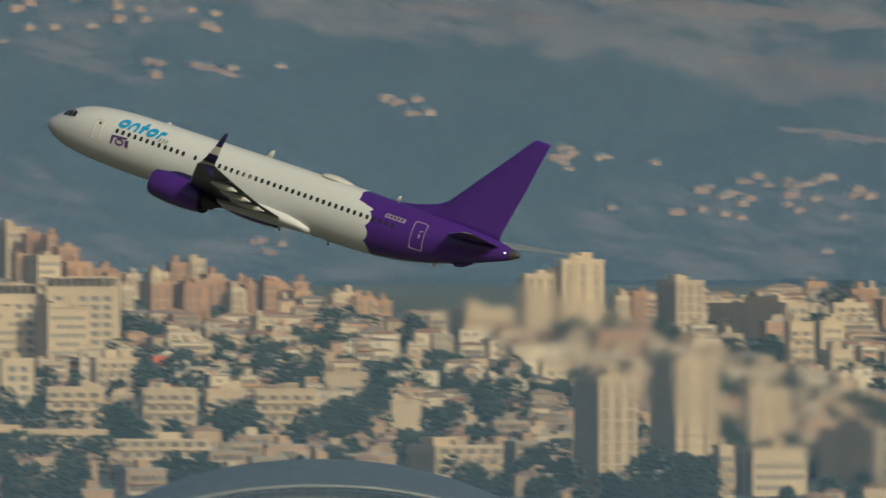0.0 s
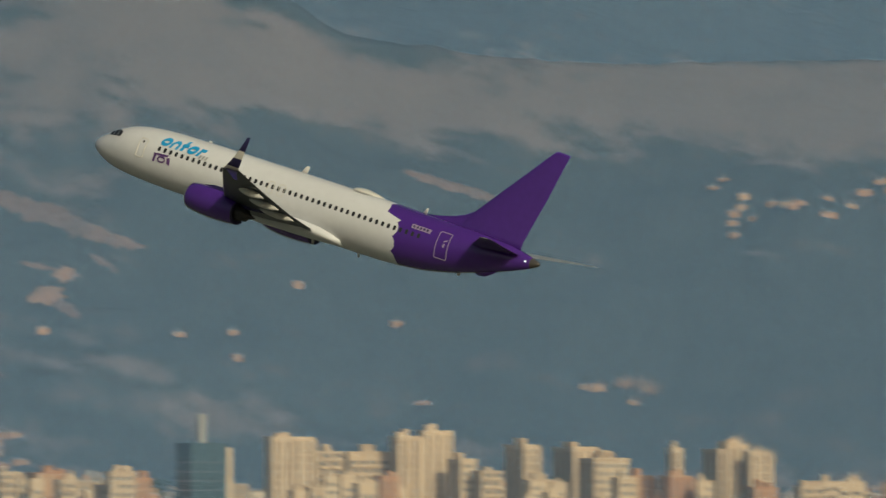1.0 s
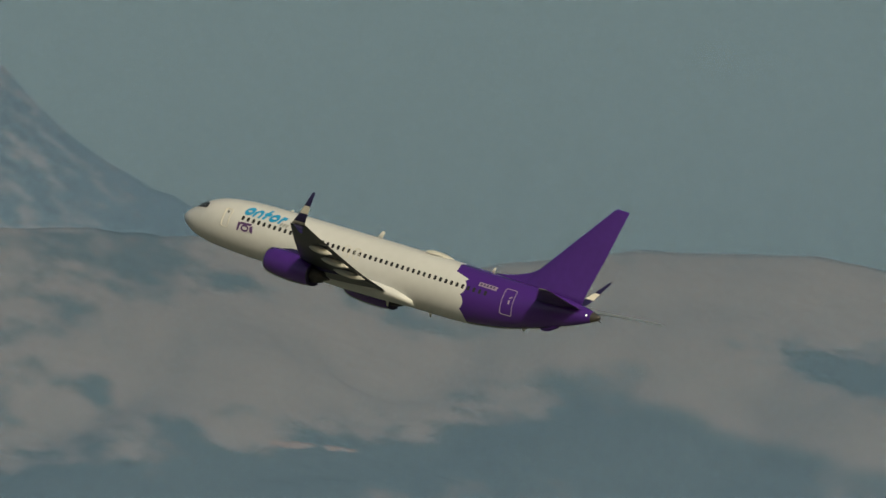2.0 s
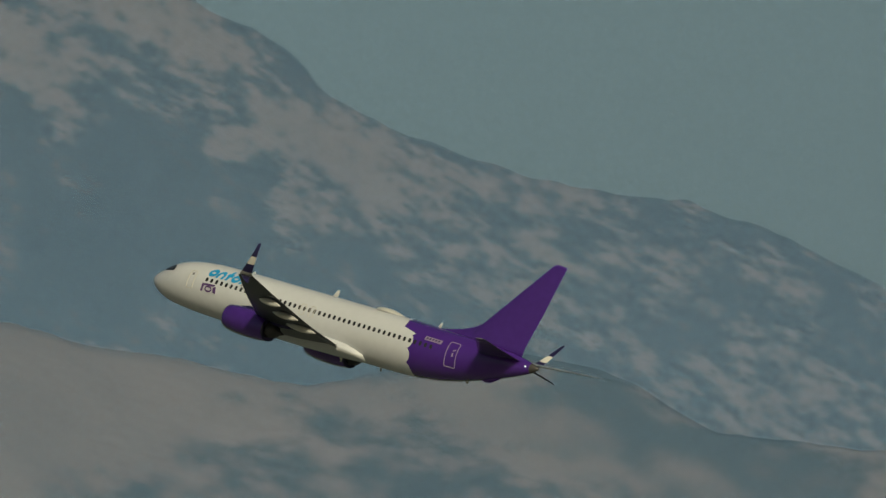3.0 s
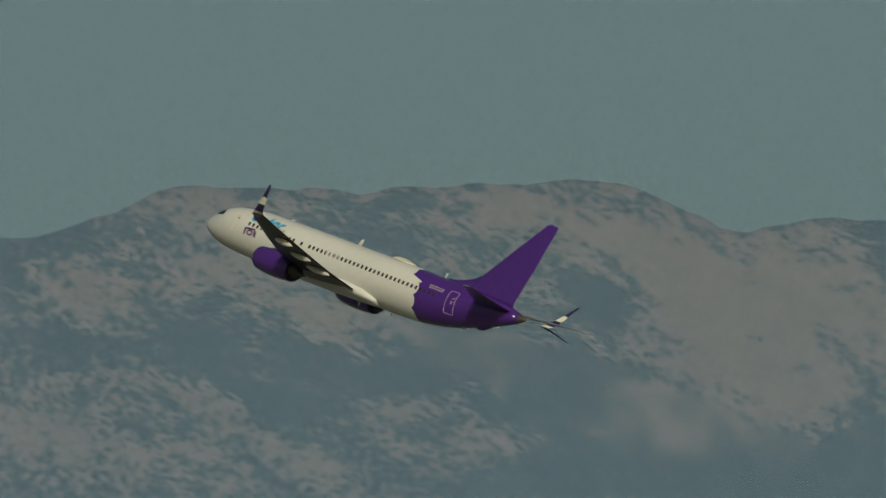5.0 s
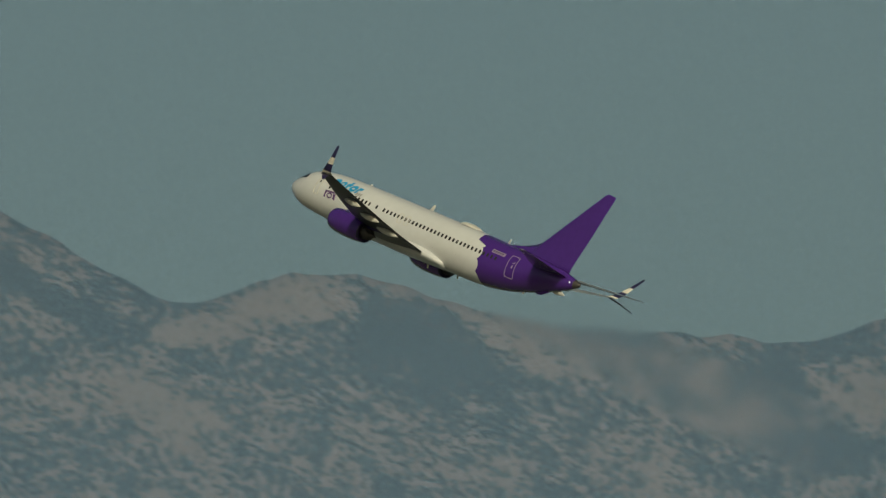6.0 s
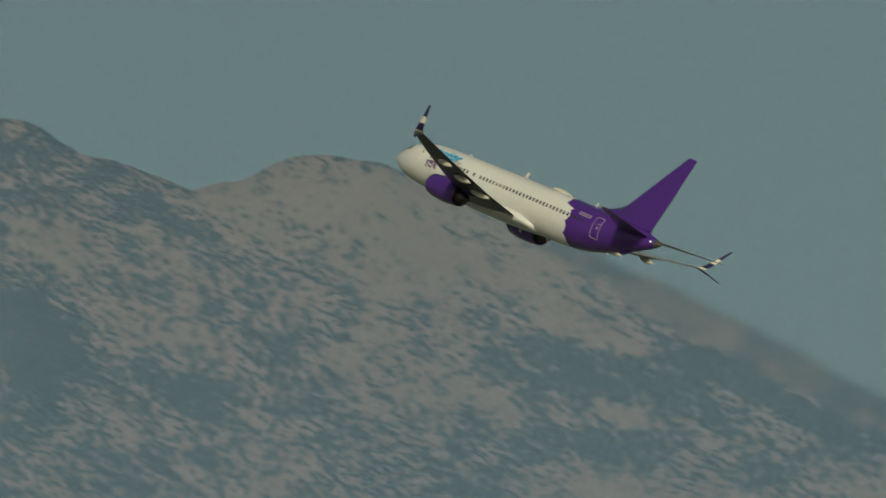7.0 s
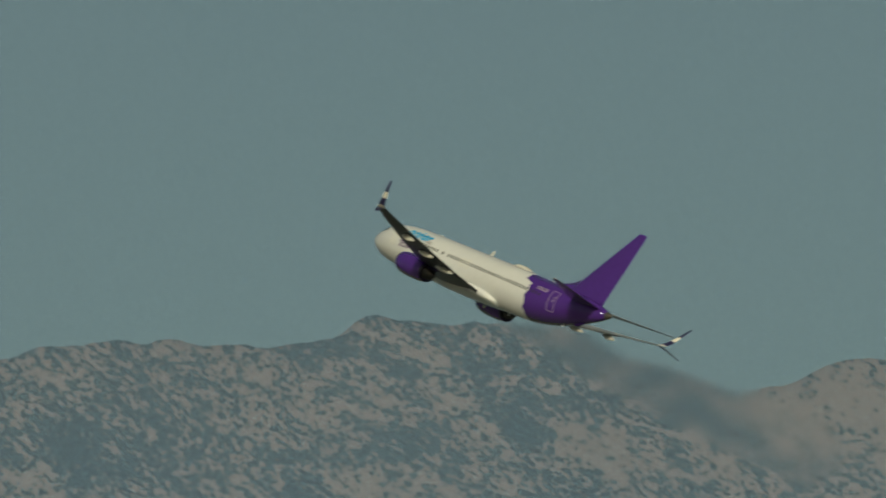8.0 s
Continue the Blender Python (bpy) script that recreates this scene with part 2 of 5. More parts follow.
# ---------- land ----------
RIDGE_NORTH = [
    (43.85, 7.34), (42.24, 7.43), (41.05, 7.53), (40.66, 7.62), (40.08, 7.64), (39.47, 7.59),
    (39.10, 7.70), (38.92, 7.80), (38.62, 7.73), (38.36, 7.75), (37.78, 7.69), (37.46, 7.53),
    (36.85, 7.34), (36.49, 7.43), (36.17, 7.55), (35.75, 7.51), (34.94, 7.16), (34.09, 6.76),
    (33.30, 6.37), (32.77, 6.07), (32.62, 6.08), (32.08, 6.22), (31.66, 6.22), (31.02, 6.04),
    (30.12, 5.91), (29.86, 5.94), (29.37, 5.84), (28.99, 5.88), (28.28, 6.15), (27.32, 6.12),
    (26.74, 6.14), (26.04, 6.18), (25.70, 6.13), (25.10, 5.86), (24.63, 5.96), (23.98, 5.90),
    (23.41, 5.79), (23.03, 5.85), (22.48, 5.78), (22.03, 5.67), (21.50, 5.79), (21.23, 5.89),
]
RIDGE_SOUTH = [
    (21.23, 5.89), (20.57, 5.95), (20.12, 6.06), (19.67, 6.17), (19.39, 6.24), (19.16, 6.16),
    (18.84, 5.90), (18.30, 5.61), (18.19, 5.42), (17.91, 5.26), (17.11, 4.94), (16.42, 4.81),
    (16.12, 4.79), (15.48, 4.54), (14.99, 4.29), (14.65, 3.90), (14.04, 3.52), (13.36, 3.19),
    (10.80, 3.03), (8.57, 3.19), (7.98, 3.42), (6.90, 3.80), (5.37, 4.21), (2.50, 4.15),
    (-2.92, 3.99), (-7.07, 3.83),
]
HILL_LINE = [
    (24.88, 2.55), (22.64, 3.25), (21.92, 3.54), (21.12, 3.87), (20.48, 4.06), (20.09, 4.13),
    (19.51, 4.01), (18.87, 3.85), (18.23, 3.74), (17.59, 3.81), (16.95, 3.95), (16.42, 3.83),
    (16.01, 3.54), (15.13, 3.37), (13.53, 3.33), (12.51, 3.13), (11.77, 3.22), (11.27, 3.26),
    (10.47, 3.23), (9.76, 3.07), (9.03, 3.16), (8.23, 3.37), (7.78, 3.29), (7.23, 3.20),
    (6.95, 3.02), (6.15, 2.86), (5.35, 2.81), (3.86, 2.86), (1.54, 2.97), (-0.69, 3.03),
    (-2.92, 3.00), (-7.07, 2.87),
]

RIDGE = sorted(RIDGE_NORTH + RIDGE_SOUTH[1:])
HILLS = sorted(HILL_LINE)


# belts of bare rock and of thick scrub: azimuth, height angle, half width, half height (degrees), slant
PEAK_ROCK = [
    (19.41, 5.96, 0.45, 0.19, 0.2), (19.76, 5.52, 0.22, 0.16, 0.8), (18.87, 5.64, 0.19, 0.11, 0.3), (18.07, 5.04, 0.38, 0.16, 0.6),
    (22.03, 5.39, 0.41, 0.19, 0.2), (20.94, 5.04, 0.41, 0.13, 0.6), (21.68, 4.75, 0.41, 0.19, 0.1), (21.10, 5.71, 0.32, 0.11, 0.2),
    (24.59, 5.31, 0.54, 0.48, 0.3), (21.18, 4.87, 0.45, 0.38, 0.5), (23.09, 4.17, 0.64, 0.13, 0.2), (18.77, 5.10, 0.22, 0.10, 0.2),
    (22.77, 5.76, 0.29, 0.13, 0.2), (18.30, 4.75, 0.19, 0.10, 0.2),
]
# the first two scrub belts colour the far slopes plain, as thick haze does
PEAK_SCRUB = [
    (5.50, 3.55, 5.00, 0.80, 0.0), (13.60, 3.30, 0.90, 0.30, 0.0), (20.11, 5.23, 0.38, 0.22, 0.4), (19.16, 5.00, 0.35, 0.35, 0.3), (19.19, 4.37, 1.05, 0.35, 0.0), (21.58, 4.11, 1.34, 0.26, 0.0),
    (20.62, 5.58, 0.22, 0.13, 0.3), (22.28, 5.64, 0.22, 0.11, 0.2), (24.24, 5.81, 0.29, 0.13, 0.3), (24.27, 4.29, 1.34, 0.41, 0.1),
    (23.41, 5.44, 0.45, 0.16, 0.4), (22.45, 4.93, 0.48, 0.26, 0.5), (21.97, 4.23, 0.96, 0.38, 0.1), (18.30, 5.52, 0.16, 0.19, 1.0),
    (17.91, 3.86, 0.70, 0.29, 0.0),
]
RANGE_ROCK = [
    (28.24, 6.00, 0.29, 0.14, 0.1), (28.88, 5.52, 0.26, 0.14, 0.1), (28.15, 5.65, 0.35, 0.10, -0.2), (27.51, 5.40, 0.32, 0.13, 0.2),
    (26.52, 6.00, 0.38, 0.14, 0.1), (25.63, 5.81, 0.41, 0.16, 0.3), (25.28, 5.40, 0.48, 0.22, 0.3), (24.83, 5.08, 0.54, 0.29, 0.0),
    (25.47, 4.73, 0.35, 0.16, 0.3), (29.04, 4.76, 0.41, 0.16, 0.3), (27.00, 4.89, 0.26, 0.10, -0.2), (26.58, 4.66, 0.26, 0.10, 0.0),
    (27.70, 4.63, 0.45, 0.08, 0.4), (28.28, 4.98, 0.26, 0.06, 0.4),
]
RANGE_SCRUB = [
    (28.98, 5.81, 0.35, 0.11, -0.3), (27.22, 5.99, 0.41, 0.10, -0.2), (27.38, 5.09, 0.83, 0.14, 0.2), (26.11, 4.98, 0.32, 0.29, 0.0),
    (28.56, 5.20, 0.54, 0.11, 0.1), (25.95, 4.50, 0.89, 0.14, 0.0), (24.41, 4.95, 0.16, 0.35, 0.0), (25.85, 5.52, 0.26, 0.13, 0.2),
    (27.76, 4.89, 0.38, 0.10, 0.3),
]
NORTH_ROCK = [
    (35.31, 7.09, 0.48, 0.22, 0.4), (34.51, 6.49, 0.26, 0.08, 0.3), (33.65, 6.33, 0.41, 0.06, 0.6), (35.31, 6.14, 0.51, 0.13, 0.2),
    (34.23, 6.01, 0.45, 0.05, 0.1), (33.02, 5.53, 0.57, 0.16, 0.2), (34.36, 5.59, 0.45, 0.11, 0.1), (32.50, 5.94, 0.45, 0.10, -0.2),
    (31.96, 6.01, 0.32, 0.14, 0.1), (31.39, 6.17, 0.35, 0.08, 0.3), (30.78, 5.85, 0.19, 0.13, 0.3), (36.01, 7.05, 0.83, 0.35, 0.3),
    (34.58, 6.54, 0.29, 0.10, 0.3), (37.13, 6.48, 0.35, 0.10, 0.2), (37.58, 6.95, 0.22, 0.16, 0.4),
]
NORTH_SCRUB = [
    (34.39, 6.28, 0.48, 0.16, 0.2), (33.46, 6.10, 0.73, 0.08, 0.5), (34.61, 5.88, 0.51, 0.09, 0.0), (31.58, 5.91, 0.45, 0.14, 0.0),
    (33.49, 5.66, 0.29, 0.10, 0.0), (31.10, 5.67, 0.45, 0.16, 0.2), (32.54, 5.71, 0.32, 0.07, 0.0), (37.74, 6.48, 0.26, 0.32, 0.0),
    (34.80, 6.28, 0.64, 0.11, 0.1), (33.68, 6.30, 0.54, 0.08, 0.3), (37.29, 6.22, 0.48, 0.08, 0.1), (35.22, 6.01, 0.51, 0.05, 0.0),
    (40.59, 6.90, 0.19, 0.16, 0.5), (38.84, 7.00, 0.16, 0.11, 0.0), (38.07, 7.09, 0.19, 0.11, 0.3), (37.05, 7.19, 0.38, 0.08, 0.4),
]
HILL_ROCK = [
    (1.59, 2.37, 1.28, 0.22, 0.0), (3.50, 2.49, 0.96, 0.13, 0.0), (20.11, 3.73, 1.60, 0.41, 0.0), (6.47, 2.63, 1.28, 0.19, 0.0), (3.76, 2.66, 1.44, 0.19, 0.0),
    (10.94, 2.94, 0.96, 0.19, 0.0), (8.22, 3.10, 0.51, 0.18, -0.3), (7.43, 2.84, 0.54, 0.19, 0.3), (10.46, 2.36, 0.64, 0.22, 0.2), (14.05, 2.74, 0.96, 0.35, 0.0),
    (12.78, 2.55, 0.83, 0.22, 0.0), (11.02, 2.99, 0.83, 0.22, 0.1), (10.70, 2.35, 0.57, 0.19, 0.3), (20.11, 3.92, 0.51, 0.16, 0.0),
    (8.32, 2.01, 0.41, 0.13, 0.3), (0.77, 1.87, 0.38, 0.06, 0.1), (-0.70, 1.77, 0.83, 0.07, 0.2), (-1.66, 1.51, 0.64, 0.13, 0.3), (-1.50, 1.83, 0.64, 0.08, 0.2),
]
HILL_SCRUB = [
    (9.66, 1.85, 1.60, 0.45, 0.0), (11.41, 1.66, 0.64, 0.29, 0.0), (7.74, 2.11, 0.51, 0.19, 0.0), (13.42, 1.97, 1.60, 0.13, -0.1), (11.82, 2.10, 0.96, 0.16, 0.0),
    (10.29, 2.53, 0.45, 0.08, 0.1), (13.67, 3.04, 0.22, 0.06, 0.0), (14.45, 2.45, 0.10, 0.16, 0.0), (7.27, 2.49, 0.45, 0.13, 0.2), (-0.01, 1.13, 2.87, 0.45, 0.0),
    (4.93, 1.36, 2.87, 0.64, 0.0), (6.47, 2.06, 1.60, 0.19, 0.0),
]


def cover_of(az, el, rock, scrub, gain):
    """How far bare rock wins (+) or scrub (-) at each of many places."""
    total = np.zeros(len(az))
    for belts, sign in ((rock, 1.0), (scrub, -1.0)):
        for a, e, ha, he, slant in belts:
            da, de = az - a, el - e
            total += sign * gain * np.exp(-((da / ha) ** 2 + ((de - slant * da) / he) ** 2))
    return np.clip(total, -gain * 1.4, gain * 0.9)


def shore(r):
    """Height of the plain and of the rise on which the town stands, r metres off."""
    return 68.0 * min(1.0, max(0.0, (r - 2700) / 1150)) ** 1.15


def smooth_line(table, az):
    return sum(lerp_table(table, az + d)[0] * w for d, w in ((-0.1, 0.2), (0, 0.6), (0.1, 0.2)))


HILL_NEAR, HILL_FAR, PEAK_NEAR, PEAK_FAR = 3850.0, 4320.0, 4330.0, 4820.0


def hill_height(az, r):
    top = EYE_Z + HILL_FAR * math.tan(radians(smooth_line(HILLS, az)))
    k = max(0.0, (r - HILL_NEAR) / (HILL_FAR - HILL_NEAR))
    p = Vector(around(az, r)).to_3d()
    bumps = noise.fractal(p / 95, 1.0, 2.0, 5) * 16 * max(0.0, min(1.0, k * 3)) * (0.25 + 0.75 * min(1.0, abs(1 - k) * 4))
    fine = noise.fractal(p / 14, 1.0, 2.0, 3) * 1.1
    if k <= 1:
        return 68 + (top - 68) * (0.25 * k + 0.75 * k ** 1.25) + bumps + fine
    return top - (k - 1) * 260 + bumps + fine


def peak_height(az, r):
    top = EYE_Z + PEAK_FAR * math.tan(radians(smooth_line(RIDGE, az)))
    k = max(0.0, (r - PEAK_NEAR) / (PEAK_FAR - PEAK_NEAR))
    base = 90.0
    p = Vector(around(az, r)).to_3d()
    edge = min(1.0, abs(1 - k) * 4)
    spurs = noise.ridged_multi_fractal(p / 210, 0.9, 2.1, 5, 1.0, 2.0)
    bumps = (spurs - 1.1) * 30 * max(0.0, min(1.0, k * 3)) * (0.08 + 0.92 * edge)
    fine = noise.fractal(p / 22, 1.0, 2.0, 4) * 3.2
    if k <= 1:
        return base + (top - base) * (0.35 * k + 0.65 * k ** 1.3) + bumps + fine
    return top - (k - 1) * 300 + bumps + fine


def land(name, height, az0, az1, r0, r1, na, nr, mat, label, rock, scrub, gain):
    verts, faces = [], []
    for i in range(na + 1):
        az = az0 + (az1 - az0) * i / na
        for j in range(nr + 1):
            r = r0 + (r1 - r0) * j / nr
            verts.append((*around(az, r), height(az, r)))
    w = nr + 1
    for i in range(na):
        for j in range(nr):
            a = i * w + j
            faces.append((a, a + 1, a + w + 1, a + w))
    ob = new(name, recalc(mesh_of(name, verts, faces, mat, True)))
    p = np.array(verts)
    az, el = np.degrees(np.arctan2(-p[:, 0], p[:, 1])), np.degrees(np.arctan2(p[:, 2] - EYE_Z, np.hypot(p[:, 0], p[:, 1])))
    ob.data.attributes.new("cover", "FLOAT", "POINT").data.foreach_set("value", cover_of(az, el, rock, scrub, gain).astype(np.float32))
    # the northern slopes are speckled with single bushes, the southern ones overgrown in larger patches
    ob.data.attributes.new("grain", "FLOAT", "POINT").data.foreach_set("value", np.interp(az, (22.0, 29.0), (0.4, 1.1)).astype(np.float32))
    return tagged(ob, label, "mountain", kind="structure")


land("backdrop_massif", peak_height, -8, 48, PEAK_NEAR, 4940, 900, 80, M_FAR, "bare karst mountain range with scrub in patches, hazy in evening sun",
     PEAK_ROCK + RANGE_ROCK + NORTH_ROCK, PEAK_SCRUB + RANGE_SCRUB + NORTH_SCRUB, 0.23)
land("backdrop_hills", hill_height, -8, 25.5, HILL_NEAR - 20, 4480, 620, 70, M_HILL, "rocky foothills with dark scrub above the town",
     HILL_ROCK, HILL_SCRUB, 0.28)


def ground():
    radii = [0, 40, 120, 300, 600, 1000, 1500, 2000, 2400, 2700, 2850, 3000, 3150, 3300, 3450, 3600, 3750, 3860, 4100, 4400, 4960]
    n, verts, faces = 180, [], []
    for i in range(n):
        az = i * 360 / n
        lobe = az if az < 180 else az - 360
        inside = max(0.0, min(1.0, (lobe + 14) / 4)) * max(0.0, min(1.0, (62 - lobe) / 6))
        for r in radii:
            verts.append((*around(az, r), shore(r) * inside))
    w = len(radii)
    for i in range(n):
        for j in range(w - 1):
            a, b = i * w + j, ((i + 1) % n) * w + j
            faces.append((a, a + 1, b + 1, b))
    ob = new("ground", recalc(mesh_of("ground", verts, faces, M_GROUND, True)))
    tagged(ob, "dry coastal plain rising gently under the town", "ground", kind="structure")


ground()


# ---------- evening haze: blue translucent sheets for the lit air, denser near the ground ---
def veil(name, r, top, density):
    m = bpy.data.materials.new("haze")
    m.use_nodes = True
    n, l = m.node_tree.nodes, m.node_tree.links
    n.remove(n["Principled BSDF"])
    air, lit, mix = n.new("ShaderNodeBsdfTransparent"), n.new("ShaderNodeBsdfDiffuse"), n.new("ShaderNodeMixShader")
    # the haze's airlight, put into the sheet as blue
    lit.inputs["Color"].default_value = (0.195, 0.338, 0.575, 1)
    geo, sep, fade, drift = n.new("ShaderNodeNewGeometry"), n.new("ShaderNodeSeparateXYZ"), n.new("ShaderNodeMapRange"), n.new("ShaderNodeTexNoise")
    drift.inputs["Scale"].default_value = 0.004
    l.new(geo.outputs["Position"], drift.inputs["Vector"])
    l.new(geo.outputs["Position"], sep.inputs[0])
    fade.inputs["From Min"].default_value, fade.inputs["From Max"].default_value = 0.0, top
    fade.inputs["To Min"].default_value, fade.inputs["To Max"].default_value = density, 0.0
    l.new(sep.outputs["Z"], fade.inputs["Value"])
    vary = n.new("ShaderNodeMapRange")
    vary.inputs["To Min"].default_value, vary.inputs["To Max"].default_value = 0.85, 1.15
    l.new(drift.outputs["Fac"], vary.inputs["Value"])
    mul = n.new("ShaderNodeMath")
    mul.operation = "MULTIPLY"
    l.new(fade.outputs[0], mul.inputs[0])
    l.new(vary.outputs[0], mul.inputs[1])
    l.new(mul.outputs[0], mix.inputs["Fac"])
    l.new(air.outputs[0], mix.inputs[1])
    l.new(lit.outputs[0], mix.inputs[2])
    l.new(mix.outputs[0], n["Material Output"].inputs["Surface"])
    verts, faces = [], []
    for i in range(121):
        az = -16 + 76 * i / 120
        verts += [(*around(az, r), -2.0), (*around(az, r), top)]
    faces = [(2 * i, 2 * i + 1, 2 * i + 3, 2 * i + 2) for i in range(120)]
    ob = new(name, mesh_of(name, verts, faces, m, True))
    tagged(ob, "thin blue evening haze in front of the hills", "haze", kind="stuff")


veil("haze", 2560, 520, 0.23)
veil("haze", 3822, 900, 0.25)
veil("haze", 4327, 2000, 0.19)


# ---------- the airliner (x aft from the nose, y to its right, z up) ----------
# x, top, bottom, half width
BODY = [(0.0, -0.44, -0.50, 0.03), (0.12, -0.18, -0.74, 0.27), (0.35, 0.05, -0.95, 0.48), (0.75, 0.34, -1.18, 0.74), (1.3, 0.67, -1.42, 0.99),
        (1.8, 0.97, -1.59, 1.17), (2.4, 1.30, -1.72, 1.35), (3.2, 1.58, -1.82, 1.56), (4.2, 1.77, -1.91, 1.72), (5.4, 1.90, -1.98, 1.83),
        (7.0, 1.98, -2.04, 1.88), (10.0, 2.0, -2.08, 1.88), (16.0, 2.0, -2.10, 1.88), (24.0, 1.98, -2.14, 1.88), (26.0, 1.94, -2.14, 1.87),
        (28.0, 1.90, -2.06, 1.80), (30.0, 1.88, -1.83, 1.68), (32.0, 1.84, -1.42, 1.48), (34.0, 1.76, -0.88, 1.18), (36.0, 1.60, -0.26, 0.80),
        (37.2, 1.40, 0.16, 0.52), (38.1, 1.20, 0.52, 0.30), (38.5, 1.08, 0.74, 0.17), (38.6, 1.0, 0.84, 0.07)]


def body_at(x):
    """Top, bottom and half width of the fuselage, eased between the stations."""
    return [sum(lerp_table(BODY, min(38.6, max(0, x + d)))[k] * w for d, w in ((-s, 0.25), (0, 0.5), (s, 0.25)))
            for s in (min(0.25, 0.3 * x, 0.3 * (38.6 - x)) if 0 < x < 38.6 else 0,) for k in range(3)]


def skin(x, z, side, out=0.0):
    """The point of the skin at x and z on one side (-1 left, 1 right), and its normal."""
    top, bottom, half = body_at(x)
    zc, h = (top + bottom) / 2, (top - bottom) / 2
    k = max(-0.98, min(0.98, (z - zc) / h))
    y = side * half * math.sqrt(1 - k * k)
    nrm = Vector((0, y / half ** 2, (z - zc) / h ** 2)).normalized()
    return Vector((x, y, z)) + nrm * out, nrm


def decal(name, outline, side, mat, parent, label="", out=0.02):
    """A patch of paint or film that follows the skin; outline in x and z."""
    bm = bmesh.new()
    f = bm.faces.new([bm.verts.new((x, 0, z)) for x, z in outline])
    g = bmesh.ops.extrude_face_region(bm, geom=[f])
    bmesh.ops.triangulate(bm, faces=bm.faces[:])
    tops = {v for v in g["geom"] if isinstance(v, bmesh.types.BMVert)}
    for v in bm.verts:
        v.co = skin(v.co.x, v.co.z, side, out if v in tops else 0.0)[0]
    bmesh.ops.recalc_face_normals(bm, faces=bm.faces)
    me = bpy.data.meshes.new(name)
    bm.to_mesh(me)
    bm.free()
    me.materials.append(mat)
    return part(name, me, parent, label)


def frame_decal(name, x0, x1, z0, z1, w, side, mat, parent, label=""):
    """A thin rounded outline on the skin."""
    def ring(d):
        c, pts = 0.13 - d * 0.5, []
        for cx, cz, a0 in ((x1 - d - c, z1 - d - c, 0), (x0 + d + c, z1 - d - c, 90), (x0 + d + c, z0 + d + c, 180), (x1 - d - c, z0 + d + c, 270)):
            pts += [(cx + c * math.cos(radians(a0 + k * 30)), cz + c * math.sin(radians(a0 + k * 30))) for k in range(4)]
            if a0 in (90, 270):
                (xa, za), zb = pts[-1], (z0 + d + c if a0 == 90 else z1 - d - c)
                pts += [(xa, za + (zb - za) * k / 6) for k in range(1, 6)]
        return pts
    a, b = ring(0), ring(w)
    n = len(a)
    verts = [skin(x, z, side, 0.035)[0] for x, z in a + b] + [skin(x, z, side, -0.02)[0] for x, z in a + b]
    faces = []
    for j in range(n):
        k = (j + 1) % n
        faces += [(j, k, n + k, n + j), (j, k, 2 * n + k, 2 * n + j), (n + j, n + k, 3 * n + k, 3 * n + j)]
    return part(name, recalc(mesh_of(name, verts, faces, mat)), parent, label)


def patch(name, xs, low, high, side, mat, parent, label="", out=0.03, n=5):
    """A film on the skin between two edges low(x) and high(x)."""
    verts, faces = [], []
    for x in xs:
        for k in range(n + 1):
            verts.append(skin(x, low(x) + (high(x) - low(x)) * k / n, side, out)[0])
    for i in range(len(xs) - 1):
        for k in range(n):
            a = i * (n + 1) + k
            faces.append((a, a + 1, a + n + 2, a + n + 1))
    return part(name, mesh_of(name, verts, faces, mat), parent, label)


def foil(le, te, thick, n=9, up=(0, 0, 1)):
    """A closed aerofoil ring from leading to trailing edge."""
    le, te, up = Vector(le), Vector(te), Vector(up)
    chord = te - le
    side = (up - chord * (up.dot(chord) / chord.dot(chord))).normalized()
    pts = []
    for s in (1, -1):
        for i in range(n):
            u = (1 - math.cos(math.pi * i / (n - 1))) / 2
            if s < 0:
                u = 1 - u
                if i in (0, n - 1):
                    continue
            t = 5 * thick * (0.2969 * math.sqrt(u) - 0.126 * u - 0.3516 * u * u + 0.2843 * u ** 3 - 0.1015 * u ** 4)
            pts.append(le + chord * u + side * (t * s * chord.length * (1.15 if s > 0 else 0.85)))
    return pts


def wing_z(y):
    d = max(0.0, abs(y) - 1.88)
    return -1.45 + 0.130 * d + 0.0032 * d * d


def wing_edges(y):
    """Leading and trailing edge x at span y."""
    y = abs(y)
    le = lerp_table([(0.0, 11.6), (1.88, 12.9), (4.9, 15.3), (16.6, 22.8)], y)[0]
    te = lerp_table([(0.0, 21.0), (1.88, 21.05), (5.6, 21.55), (16.6, 24.15)], y)[0]
    return le, te


